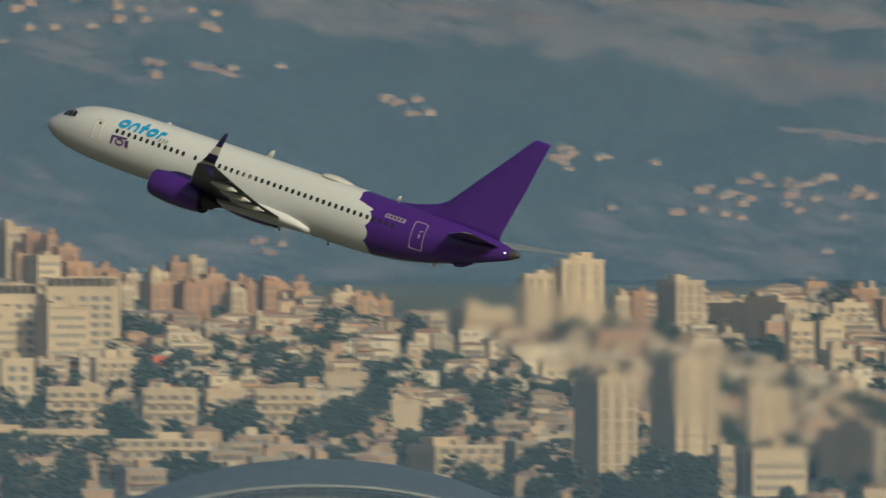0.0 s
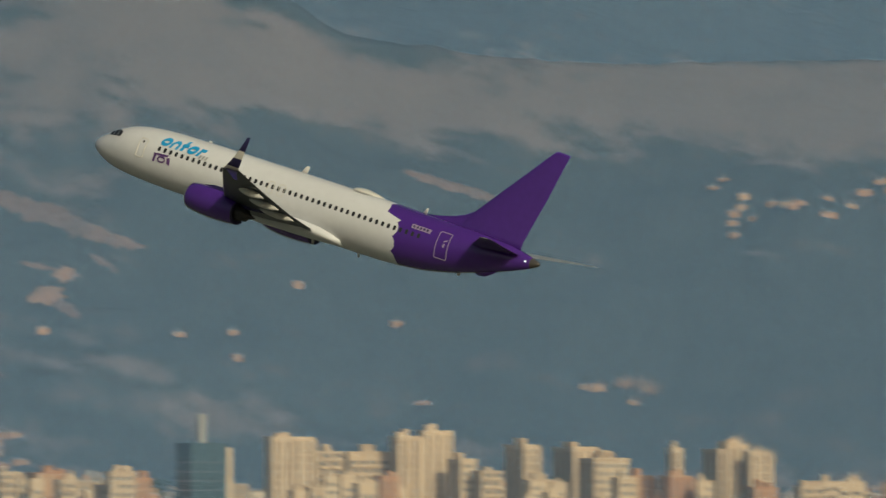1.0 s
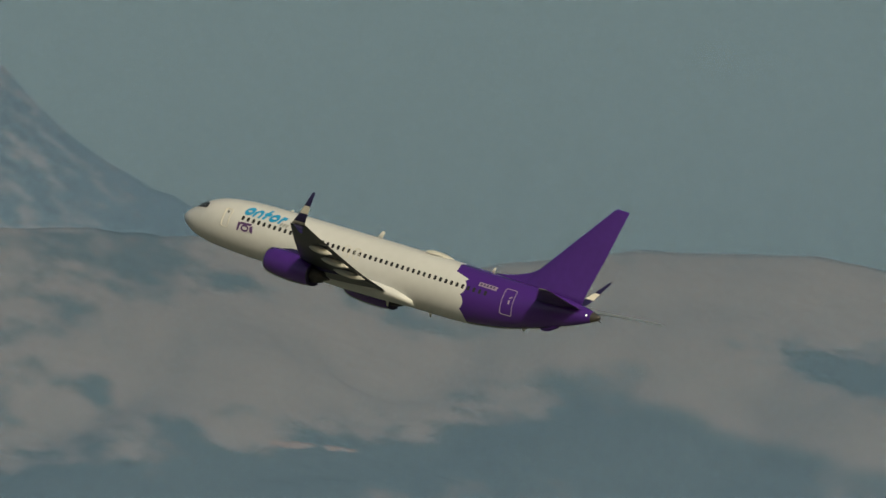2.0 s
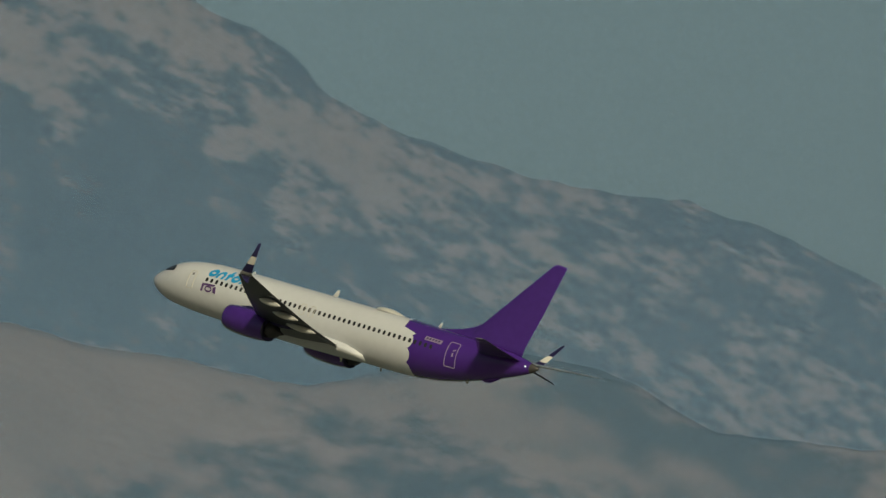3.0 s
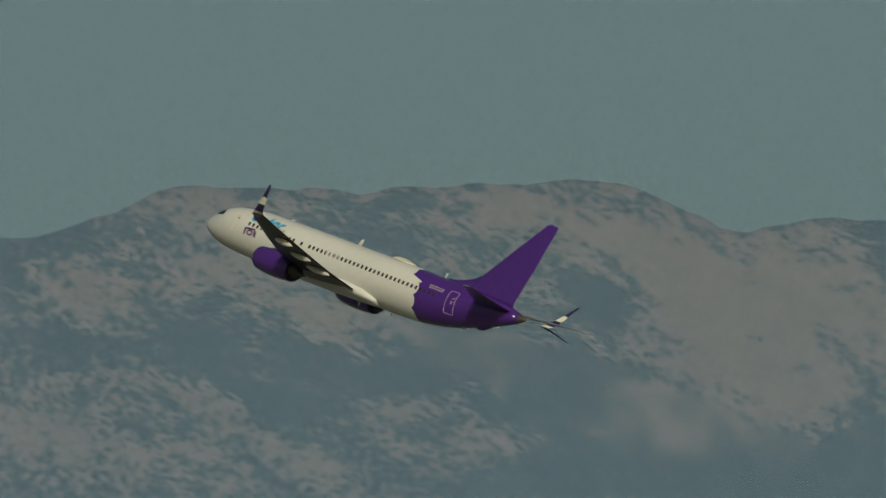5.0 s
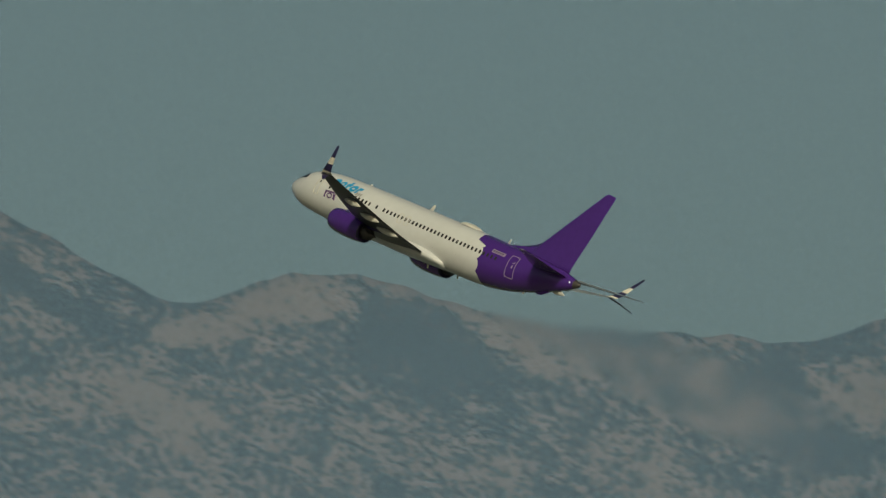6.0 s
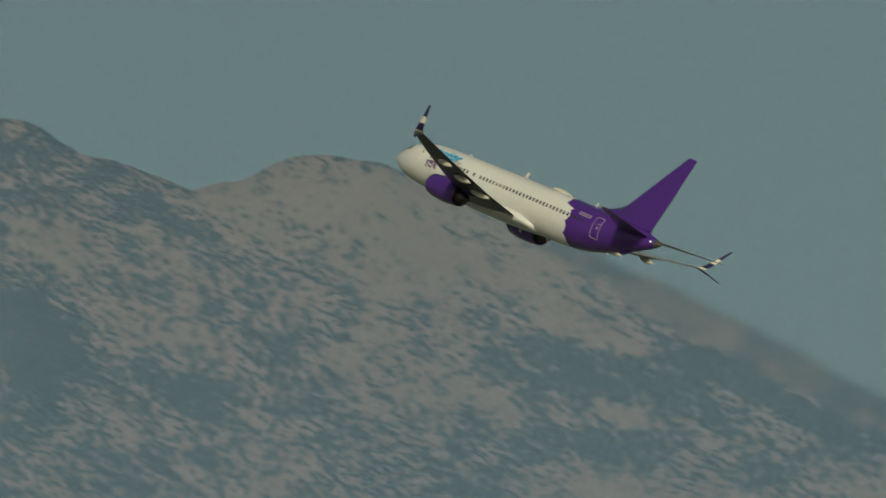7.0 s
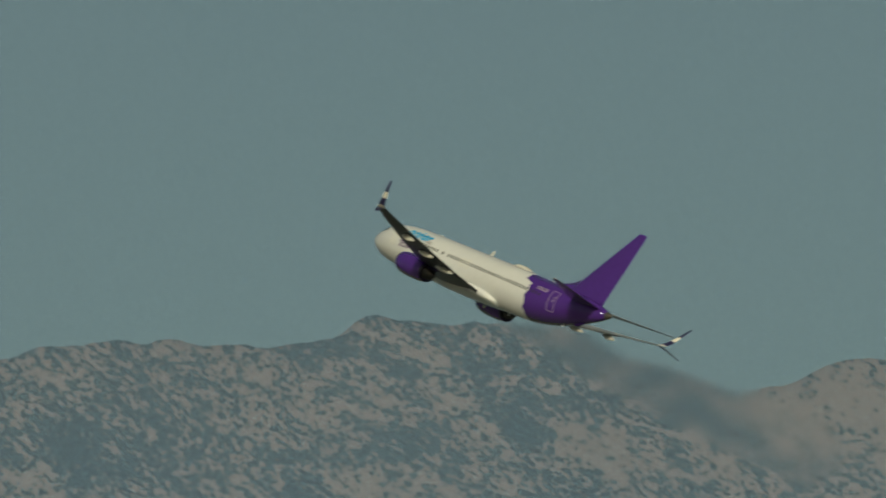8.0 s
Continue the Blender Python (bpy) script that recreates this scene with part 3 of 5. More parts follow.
def airliner():
    jet = new("airliner")
    tagged(jet, "white twin-engine jet airliner with purple tail, climbing away banked", "aeroplane")
    # fuselage
    xs = [0.0, 0.03, 0.08, 0.16, 0.3, 0.5, 0.75, 1.05, 1.4, 1.8, 2.2, 2.7, 3.2, 3.8, 4.5, 5.4, 6.2] + [7 + i for i in range(20)]
    xs += [27 + 0.6 * i for i in range(18)] + [37.7, 38.0, 38.3, 38.5, 38.6]
    rings = []
    for x in xs:
        top, bottom, half = body_at(x)
        zc, h = (top + bottom) / 2, (top - bottom) / 2
        rings.append([Vector((x, half * math.cos(a), zc + h * math.sin(a))) for a in [2 * math.pi * i / 56 for i in range(56)]])
    fus = part("fuselage", loft("fuselage", rings, M_LIVERY), jet, "white body with a scalloped purple rear")
    # belly fairing between the wings
    rings = []
    for x, half, low, high in ((10.6, 0.3, -2.0, -1.7), (11.6, 1.5, -2.1, -1.3), (13.0, 2.0, -2.2, -1.0), (16.0, 2.12, -2.24, -0.9),
                               (19.5, 2.12, -2.22, -0.9), (21.4, 1.95, -2.16, -1.0), (22.4, 1.72, -2.1, -1.25), (23.1, 1.3, -2.05, -1.45)):
        zc, h = (low + high) / 2, (high - low) / 2
        rings.append([Vector((x, half * math.copysign(abs(math.cos(a)) ** 0.7, math.cos(a)), zc + h * math.sin(a))) for a in [2 * math.pi * i / 28 for i in range(28)]])
    part("belly_fairing", loft("belly_fairing", rings, M_WHITE), jet)
    # cabin windows, one shared pane on each skin place
    pane = [(-0.115, -0.10), (-0.115, 0.10), (-0.06, 0.17), (0.06, 0.17), (0.115, 0.10), (0.115, -0.10), (0.06, -0.17), (-0.06, -0.17)]
    v = [(x, z, -0.02) for x, z in pane] + [(x, z, 0.014) for x, z in pane]
    win = mesh_of("cabin_window", v, [tuple(range(8, 16))] + [(j, (j + 1) % 8, 8 + (j + 1) % 8, 8 + j) for j in range(8)], M_CABIN)
    for side in (-1, 1):
        for i in range(46):
            x = 6.67 + i * 0.508
            if i in (12, 14):
                continue
            p, nrm = skin(x, 0.55 - 0.010 * (x - 6.67), side)
            ax = Vector((1, 0, 0))
            ay = nrm.cross(ax)
            m = Matrix((ax, ay, nrm)).transposed().to_4x4()
            m.translation = p
            part("cabin_window", win, fus, m=m)
        # cockpit panes
        for x0, x1 in ((1.50, 1.92), (1.96, 2.38), (2.42, 2.80)):
            patch("cockpit_window", [x0 + (x1 - x0) * k / 5 for k in range(6)], lambda x: 0.40 + 0.10 * (x - 1.5),
                  lambda x: min(0.66 + 0.42 * (x - 1.5), 0.98 - 0.25 * max(0, x - 2.4)), side, M_CABIN, fus)
        # doors, hatches and their seams
        frame_decal("door_outline", 4.80, 5.48, -0.42, 0.95, 0.035, side, M_SEAM, fus, "grey door seam")
        frame_decal("door_outline", 31.0, 31.98, -0.75, 1.10, 0.04, side, M_LINE, fus, "pale painted door outline")
        for x in (16.42, 17.36):
            frame_decal("exit_outline", x, x + 0.5, -0.06, 0.80, 0.03, side, M_SEAM, fus, "grey hatch seam")
        decal("door_handle", [(31.55, 0.05), (31.55, 0.32), (31.68, 0.32), (31.68, 0.05)], side, M_LINE, fus)
        decal("door_handle", [(31.55, 0.42), (31.55, 0.5), (31.8, 0.62), (31.8, 0.54)], side, M_LINE, fus)
        decal("door_pane", [(5.05, 0.62), (5.05, 0.78), (5.2, 0.78), (5.2, 0.62)], side, M_CABIN, fus)
        # registration: a pale plate with plain bars
        decal("registration_plate", [(28.72, 0.70), (28.72, 0.98), (30.3, 0.96), (30.3, 0.68)], side, M_LINE, fus, "pale plate with illegible bars", out=0.035)
        for i in range(5):
            x = 28.85 + i * 0.28
            decal("plate_bar", [(x, 0.76), (x, 0.91), (x + 0.15, 0.91), (x + 0.15, 0.76)], side, M_NAVY, fus, out=0.05)
        # airline title as plain cyan shapes, then a small grey one
        def slant(x, z):
            return x + (z - 1.1) * 0.35, z

        def ring_shape(name, cx, cz, rx, rz, w, mat, a0, a1, n=14, lean=True):
            out_, in_ = [], []
            for i in range(n + 1):
                a = radians(a0 + (a1 - a0) * i / n)
                out_.append((cx + rx * math.cos(a), cz + rz * math.sin(a)))
                in_.append((cx + (rx - w) * math.cos(a), cz + (rz - w) * math.sin(a)))
            vv = [skin(*(slant(*q) if lean else q), side, 0.05)[0] for q in out_ + in_]
            m_ = n + 1
            part(name, mesh_of(name, vv, [(i, i + 1, m_ + i + 1, m_ + i) for i in range(n)], mat), fus)

        def bar(x0, x1, z0, z1, mat=M_CYAN):
            zs = [z0 + (z1 - z0) * k / 6 for k in range(7)]
            vv = [skin(*slant(x, z), side, 0.05)[0] for z in zs for x in (x0, x1)]
            part("title_mark", mesh_of("title_mark", vv, [(2 * k, 2 * k + 1, 2 * k + 3, 2 * k + 2) for k in range(6)], mat), fus)
        for cx in (6.95, 9.28):
            ring_shape("title_mark", cx, 1.14, 0.41, 0.32, 0.23, M_CYAN, 0, 360, 20)
        ring_shape("title_mark", 7.79, 1.05, 0.37, 0.40, 0.20, M_CYAN, 0, 180)
        bar(7.42, 7.63, 0.82, 1.10)
        bar(7.95, 8.16, 0.82, 1.10)
        bar(8.36, 8.60, 0.84, 1.62)
        bar(9.80, 10.02, 0.84, 1.42)
        bar(8.60, 8.80, 1.16, 1.38)
        bar(8.24, 8.36, 1.16, 1.38)
        bar(10.02, 10.28, 1.20, 1.42)
        for k in range(3):
            bar(10.15 + k * 0.27, 10.31 + k * 0.27, 0.72, 0.98, M_GREYTITLE)
        # small purple emblem
        decal("emblem", [(6.40, -0.40), (6.40, 0.22), (6.62, 0.20), (6.56, -0.38)], side, M_EMBLEM, fus, "dark purple emblem", out=0.045)
        decal("emblem", [(6.62, 0.10), (6.62, 0.24), (7.7, 0.30), (7.6, 0.14)], side, M_EMBLEM, fus, out=0.045)
        ring_shape("emblem", 7.15, -0.12, 0.36, 0.24, 0.12, M_EMBLEM, 0, 360, 18, False)
        decal("emblem", [(7.66, -0.30), (7.56, 0.06), (7.82, 0.16), (7.92, -0.36)], side, M_EMBLEM, fus, out=0.045)
    # fin with its dorsal fillet
    rings = []
    for z, le, te, th in ((1.35, 31.2, 36.75, 0.085), (2.0, 31.45, 36.78, 0.09), (2.86, 32.1, 37.0, 0.09), (5.0, 34.02, 37.59, 0.09), (7.0, 35.82, 38.06, 0.09), (8.45, 37.12, 38.42, 0.085), (8.64, 37.4, 38.46, 0.04)):
        rings.append(foil((le, 0, z), (te, 0, z - 0.05), th, 11, (0, 1, 0)))
    part("tail_fin", loft("tail_fin", rings, M_PURPLE), jet, "tall purple fin")
    rings = []
    for x, z, w in ((28.4, 1.86, 0.03), (29.5, 2.02, 0.10), (30.6, 2.27, 0.14), (31.6, 2.62, 0.15), (32.3, 3.05, 0.14), (33.2, 3.9, 0.02)):
        rings.append([Vector((x, w, 1.5)), Vector((x, w * 0.7, (1.5 + z) / 2)), Vector((x, 0.015, z)), Vector((x, -0.015, z)), Vector((x, -w * 0.7, (1.5 + z) / 2)), Vector((x, -w, 1.5))])
    part("dorsal_fillet", loft("dorsal_fillet", rings, M_PURPLE), jet)
    for side in (-1, 1):
        s = side
        # wing
        rings = []
        for y in (0.0, 1.2, 1.88, 2.6, 3.7, 4.9, 5.6, 7.5, 9.5, 11.5, 13.5, 15.3, 16.3, 16.62):
            le, te = wing_edges(y)
            th = 0.13 - 0.035 * min(1, y / 12)
            twist = 0.12 * min(1.0, y / 12)      # washed out towards the tip
            rings.append(foil((le, s * y, wing_z(y) + 0.10 - twist), (te, s * y, wing_z(y) - 0.10 * max(0, 1 - y / 10) + twist), th, 11))
        wing = part("wing", shade_under(loft("wing", rings, M_WINGTOP), M_WING_SHADE), jet, "grey swept wing, coloured darker underneath for shade")
        # white leading band
        rings = []
        for y in (2.2, 4.9, 8.0, 11.0, 14.0, 16.5):
            le, te = wing_edges(y)
            c = te - le
            rings.append([Vector((le - 0.03 + dx * c, s * y, wing_z(y) + 0.10 - 0.12 * min(1.0, y / 12) + dz * c)) for dx, dz in ((0.0, 0.0), (0.008, 0.016), (0.022, 0.030), (0.020, 0.022), (0.012, 0.0), (0.020, -0.020), (0.022, -0.027), (0.008, -0.014))])
        part("leading_edge", loft("leading_edge", rings, M_FAIRING), wing, "pale slat edge")
        # flaps drawn a little down
        for y0, y1 in ((2.0, 5.5), (5.75, 12.6)):
            rings = []
            for y in (y0, (y0 + y1) / 2, y1):
                le, te = wing_edges(y)
                zz = wing_z(y) - 0.10 * max(0, 1 - y / 10) + 0.10 * min(1.0, y / 12)
                rings.append(foil((te - 0.9, s * y, zz - 0.05), (te + 0.10, s * y, zz - 0.10), 0.10, 7))
            part("flap", shade_under(loft("flap", rings, M_WINGTOP), M_WING_SHADE), wing)
        # flap track fairings
        for y, ln in ((6.0, 3.0), (9.0, 2.6), (12.0, 2.2)):
            le, te = wing_edges(y)
            rings = []
            for u, rr in ((0, 0.03), (0.12, 0.16), (0.3, 0.23), (0.55, 0.25), (0.8, 0.17), (0.95, 0.06), (1.0, 0.02)):
                x = te - ln * 0.80 + ln * u
                zc = wing_z(y) - 0.24 - 0.10 * u
                rings.append([Vector((x, s * y + rr * 0.7 * math.cos(a), zc + rr * math.sin(a))) for a in [2 * math.pi * i / 12 for i in range(12)]])
            part("flap_track_fairing", loft("flap_track_fairing", rings, M_FAIRING), wing, "pale canoe-shaped fairing")
        # split winglet
        le, te = wing_edges(16.55)
        rings = [foil((le, s * 16.5, 1.12), (te, s * 16.5, 1.25), 0.10, 9, (0, 0, 1)),
                 foil((le + 0.35, s * 16.85, 1.27), (te + 0.12, s * 16.85, 1.37), 0.09, 9, (0, -s * 0.6, 0.8)),
                 foil((le + 0.85, s * 17.15, 1.72), (te + 0.36, s * 17.15, 1.74), 0.08, 9, (0, -s, 0.35)),
                 foil((le + 1.55, s * 17.55, 2.6), (te + 0.72, s * 17.55, 2.62), 0.08, 9, (0, -s, 0.3)),
                 foil((25.02, s * 17.97, 3.62), (25.30, s * 17.98, 3.66), 0.08, 9, (0, -s, 0.3))]
        part("winglet", loft("winglet", rings, M_WINGLET), wing, "navy winglet with a white band")
        rings = [foil((le + 0.35, s * 16.75, 1.16), (te + 0.05, s * 16.75, 1.16), 0.09, 9), foil((le + 1.1, s * 17.35, 1.0), (te + 0.45, s * 17.35, 1.0), 0.08, 9, (0, s * 0.3, 1)),
                 foil((25.0, s * 18.12, 0.68), (25.32, s * 18.14, 0.67), 0.08, 9, (0, s * 0.3, 1))]
        part("lower_winglet", loft("lower_winglet", rings, M_NAVY), wing, "navy lower blade")
        # stabiliser
        rings = []
        for y, le, te, z in ((0.0, 32.6, 37.0, 0.92), (0.9, 33.35, 37.2, 0.98), (3.0, 34.9, 37.72, 1.22), (5.5, 36.8, 38.4, 1.53), (6.9, 37.88, 38.82, 1.70), (7.08, 38.2, 38.88, 1.72)):
            rings.append(foil((le, s * y, z - 0.02 * (te - le)), (te, s * y, z + 0.045 * (te - le)), 0.085, 9))
        part("stabiliser", shade_under(loft("stabiliser", rings, M_WINGTOP), M_STAB_SHADE), jet, "stabiliser, pale grey above, coloured dark below for shade")
        # engine
        yc, zc, ex, ek = s * 4.83, -1.72, 0.62, 0.85

        def hoop(x, rr, n=36, droop=0.0):
            return [Vector((x + ex, yc + ek * rr * math.cos(a), zc - 0.035 * (x - 12) + droop + ek * rr * (0.96 if math.sin(a) < 0 else 1) * math.sin(a))) for a in [2 * math.pi * i / n for i in range(n)]]
        eng = part("engine", loft("engine", [hoop(x, rr) for x, rr in ((12.35, 0.90), (12.08, 0.93), (11.98, 0.99), (12.0, 1.05), (12.15, 1.12), (12.6, 1.20),
                   (13.4, 1.26), (14.3, 1.26), (15.2, 1.20), (15.8, 1.12), (16.1, 1.06))], M_PURPLE, cap=False), jet, "purple engine nacelle")
        part("intake_lip", loft("intake_lip", [hoop(x, rr) for x, rr in ((12.6, 0.885), (12.3, 0.895), (12.05, 0.935), (11.965, 0.99), (11.985, 1.055), (12.1, 1.12))], M_TRIM, cap=False), eng, "bare metal intake lip")
        part("fan", loft("fan", [hoop(x, rr, 24) for x, rr in ((12.3, 0.05), (12.6, 0.28), (12.75, 0.88), (12.9, 0.88))], M_HOT), eng, "dark fan disc")
        chev = [hoop(15.9, 1.06), [p + Vector((0.20 * (i % 2), 0, 0)) for i, p in enumerate(hoop(16.15, 1.03))], hoop(16.1, 0.6)]
        part("chevron_nozzle", loft("chevron_nozzle", chev, M_NAVY, cap=False), eng, "serrated nozzle edge")
        part("core_nozzle", loft("core_nozzle", [hoop(x, rr, 24) for x, rr in ((15.4, 0.78), (16.2, 0.68), (16.9, 0.52), (16.95, 0.34), (17.5, 0.10), (17.7, 0.02))], M_HOT), eng, "dark hot nozzle and plug")
        rings = []
        for x, zt, zb, w in ((13.4, -0.72, -0.85, 0.05), (14.3, -0.55, -0.95, 0.20), (15.5, -0.55, -1.1, 0.24), (17.0, -0.80, -1.5, 0.24), (18.6, -0.95, -1.42, 0.18), (20.0, -1.05, -1.2, 0.05)):
            rings.append([Vector((x, yc + dx * w, z)) for dx, z in ((-1, zb), (-1, zt), (1, zt), (1, zb))])
        part("pylon", loft("pylon", rings, M_NAVY), eng)
        rings = []
        for x, h in ((13.4, 0.02), (13.8, 0.20), (14.4, 0.30), (14.7, 0.02)):
            a = math.pi * 0.5 + s * 0.75
            c = Vector((x, yc + 1.1 * math.cos(a), zc - 0.05 + 1.1 * math.sin(a)))
            o = Vector((0, math.cos(a), math.sin(a))) * h
            rings.append([c + Vector((0, 0.03, 0)), c + o, c - Vector((0, 0.03, 0))])
        part("strake", loft("strake", rings, M_PURPLE), eng)
    # antennas, dome, lights and small fittings
    def blade(x, z, h, c, lean, name="antenna"):
        d = 1 if h > 0 else -1
        rings = [foil((x, 0, z), (x + c, 0, z), 0.10, 7, (0, 1, 0)), foil((x + lean, 0, z + h), (x + lean + c * 0.55, 0, z + h), 0.10, 7, (0, 1, 0))]
        part(name, loft(name, rings, M_FAIRING), fus, "pale blade antenna")
    blade(17.5, 1.95, 0.55, 0.5, 0.32)
    blade(28.2, 1.85, 0.42, 0.3, 0.22)
    blade(9.2, 1.9, 0.22, 0.35, 0.15)
    blade(23.9, -2.1, -0.32, 0.28, 0.18)
    blade(19.9, -2.2, -0.34, 0.28, 0.18)
    blade(32.2, -1.2, -0.28, 0.4, 0.15)
    rings = []
    for x, w, h in ((22.15, 0.1, 0.02), (22.4, 0.5, 0.16), (22.8, 0.7, 0.24), (23.5, 0.72, 0.24), (24.1, 0.55, 0.15), (24.6, 0.25, 0.05), (24.8, 0.08, 0.0)):
        rings.append([Vector((x, w * math.cos(a), 1.9 + (h + 0.08) * math.sin(a))) for a in [math.pi * i / 12 for i in range(13)]])
    part("antenna_dome", loft("antenna_dome", rings, M_FAIRING), fus, "cream radome on the roof")
    rings = [[Vector((x, y, z)) for y, z in ((0.12, -0.5), (0.06, -0.5 - h), (-0.06, -0.5 - h), (-0.12, -0.5))] for x, h in ((33.4, 0.35), (34.1, 0.55), (34.6, 0.48), (35.4, 0.0))]
    part("tail_skid", loft("tail_skid", rings, M_PURPLE), fus)
    for s in (-1, 1):
        p, nrm = skin(37.65, 0.86, s, 0.0)
        lamp = loft("position_light", [[p + nrm * o + Vector((0, 0, 0)) + Vector((1, 0, 0)) * rr * math.cos(a) + nrm.cross(Vector((1, 0, 0))) * rr * math.sin(a) for a in [2 * math.pi * i / 8 for i in range(8)]] for o, rr in ((-0.02, 0.06), (0.03, 0.05), (0.045, 0.02))], M_LAMP)
        part("position_light", lamp, fus, "lit white lamp")
    return jet


JET = airliner()


def heat_plume():
    """Hot air behind both engines: a clear thin layer that only bends the light a little and thins out towards its edges."""
    m = bpy.data.materials.new("hot_air")
    m.use_nodes = True
    n, l = m.node_tree.nodes, m.node_tree.links
    n.remove(n["Principled BSDF"])

    def op(kind, a, b=0.0, c=0.0):
        k = n.new("ShaderNodeMath")
        k.operation = kind
        for i, v in enumerate((a, b, c)):
            if isinstance(v, float):
                k.inputs[i].default_value = v
            else:
                l.new(v, k.inputs[i])
        return k.outputs[0]

    bend = n.new("ShaderNodeBsdfRefraction")
    bend.inputs["IOR"].default_value, bend.inputs["Roughness"].default_value = 1.0003, 0.25
    tc, sep, swirl, soft = n.new("ShaderNodeTexCoord"), n.new("ShaderNodeSeparateXYZ"), n.new("ShaderNodeTexNoise"), n.new("ShaderNodeMapRange")
    swirl.inputs["Scale"].default_value = 0.3
    l.new(tc.outputs["Object"], swirl.inputs["Vector"])
    l.new(tc.outputs["Object"], sep.inputs[0])
    u = op("DIVIDE", op("SUBTRACT", sep.outputs["X"], 20.0), 54.0)
    across = op("DIVIDE", op("SUBTRACT", sep.outputs["Z"], op("MULTIPLY_ADD", u, -1.2, -2.2)), op("MULTIPLY_ADD", u, 3.2, 0.9))
    rest = op("SUBTRACT", op("SUBTRACT", 1.0, op("MULTIPLY", across, across)), op("POWER", op("ABSOLUTE", op("MULTIPLY_ADD", u, 2.0, -1.0)), 6.0))
    soft.inputs["From Min"].default_value, soft.inputs["From Max"].default_value = -0.1, 0.75
    soft.interpolation_type = "SMOOTHSTEP"
    l.new(op("ADD", rest, op("MULTIPLY_ADD", swirl.outputs["Fac"], 1.0, -0.6)), soft.inputs["Value"])
    eddies, ripple = n.new("ShaderNodeTexNoise"), n.new("ShaderNodeBump")
    eddies.inputs["Scale"].default_value, eddies.inputs["Detail"].default_value = 70.0, 1.0
    l.new(tc.outputs["Object"], eddies.inputs["Vector"])
    ripple.inputs["Strength"].default_value, ripple.inputs["Distance"].default_value = 1.0, 0.13
    l.new(op("MULTIPLY", eddies.outputs["Fac"], soft.outputs[0]), ripple.inputs["Height"])
    l.new(ripple.outputs[0], bend.inputs["Normal"])
    l.new(bend.outputs[0], n["Material Output"].inputs["Surface"])
    plumes = []
    for y in (-4.3, 4.3):
        verts = [(x, y + d, z + zt) for x, z, half in ((19.5, -2.2, 1.1), (76.0, -3.45, 5.0)) for zt in (-half, half) for d in (-0.01, 0.01)]
        ob = new("exhaust_heat", recalc(mesh_of("exhaust_heat", verts, [(0, 2, 6, 4), (1, 5, 7, 3), (0, 1, 3, 2), (4, 6, 7, 5), (2, 3, 7, 6), (0, 4, 5, 1)], m)))
        plumes.append(tagged(ob, "shimmering clear hot air trailing behind a jet engine", "heat haze", kind="stuff"))
    return plumes


PLUMES = heat_plume()


# ---------- the town ----------
# kind, azimuth, distance, width as seen, height of the top, share of the shaded side
FRONT = [
    ("tower", -0.928, 2766, 17.4, 35.2, 0.40),
    ("tower", -1.364, 2855, 18.4, 39.8, 0.40),
    ("tower", -1.827, 2967, 12.2, 30.9, 0.12),
    ("block", -1.862, 2766, 16.6, 15.5, 0.12),
    ("panel", -1.592, 2753, 5.4, 16.3, 0.30),
    ("slab", -2.320, 2797, 19.5, 20.5, 0.85),
    ("plain", 0.201, 3028, 9.3, 26.9, 0.05),
    ("panel", 2.073, 3057, 17.4, 30.8, 0.02),
    ("panel", 1.541, 3044, 16.1, 30.5, 0.02),
    ("panel", 0.882, 3044, 19.0, 30.2, 0.02),
    ("slab", 1.798, 3072, 6.8, 28.9, 0.02),
    ("slab", 1.211, 3070, 12.2, 30.1, 0.02),
    ("slab", 2.406, 3135, 11.0, 39.3, 0.10),
    ("panel", 1.843, 3251, 15.6, 39.3, 0.12),
    ("panel", 1.578, 2922, 28.0, 16.0, 0.02),
    ("slab", 2.251, 2967, 38.0, 18.3, 0.03),
    ("panel", -0.078, 2842, 26.9, 15.3, 0.30),
    ("block", 0.528, 3223, 16.2, 34.7, 0.05),
]
MIDDLE = [
    ("colonnade", 2.031, 3366, 25.8, 62.6, 0.05),
    ("block", 2.148, 3355, 14.8, 55.9, 0.12),
    ("block", 2.518, 3369, 14.8, 56.0, 0.12),
    ("colonnade", 2.570, 3371, 39.4, 60.2, 0.05),
    ("block", 2.889, 3355, 14.9, 55.9, 0.12),
    ("tower", -0.573, 3517, 15.7, 68.0, 0.12),
    ("tower", -0.785, 3517, 16.3, 72.9, 0.12),
    ("ochre", -1.112, 3517, 7.4, 61.6, 0.30),
    ("tower", -1.015, 3517, 5.3, 60.2, 0.10),
    ("tower", -1.351, 3517, 16.5, 65.7, 0.42),
    ("slab", -1.791, 3490, 35.0, 57.9, 0.78),
    ("panel", -2.021, 3369, 9.8, 51.1, 0.20),
    ("block", -2.171, 3427, 8.8, 51.6, 0.10),
    ("panel", -2.300, 3548, 14.0, 58.1, 0.15),
    ("ochre", -2.532, 3517, 10.2, 59.2, 0.30),
    ("block", -2.222, 3318, 10.0, 41.8, 0.30),
    ("tower", -0.230, 3517, 20.6, 56.1, 0.25),
]
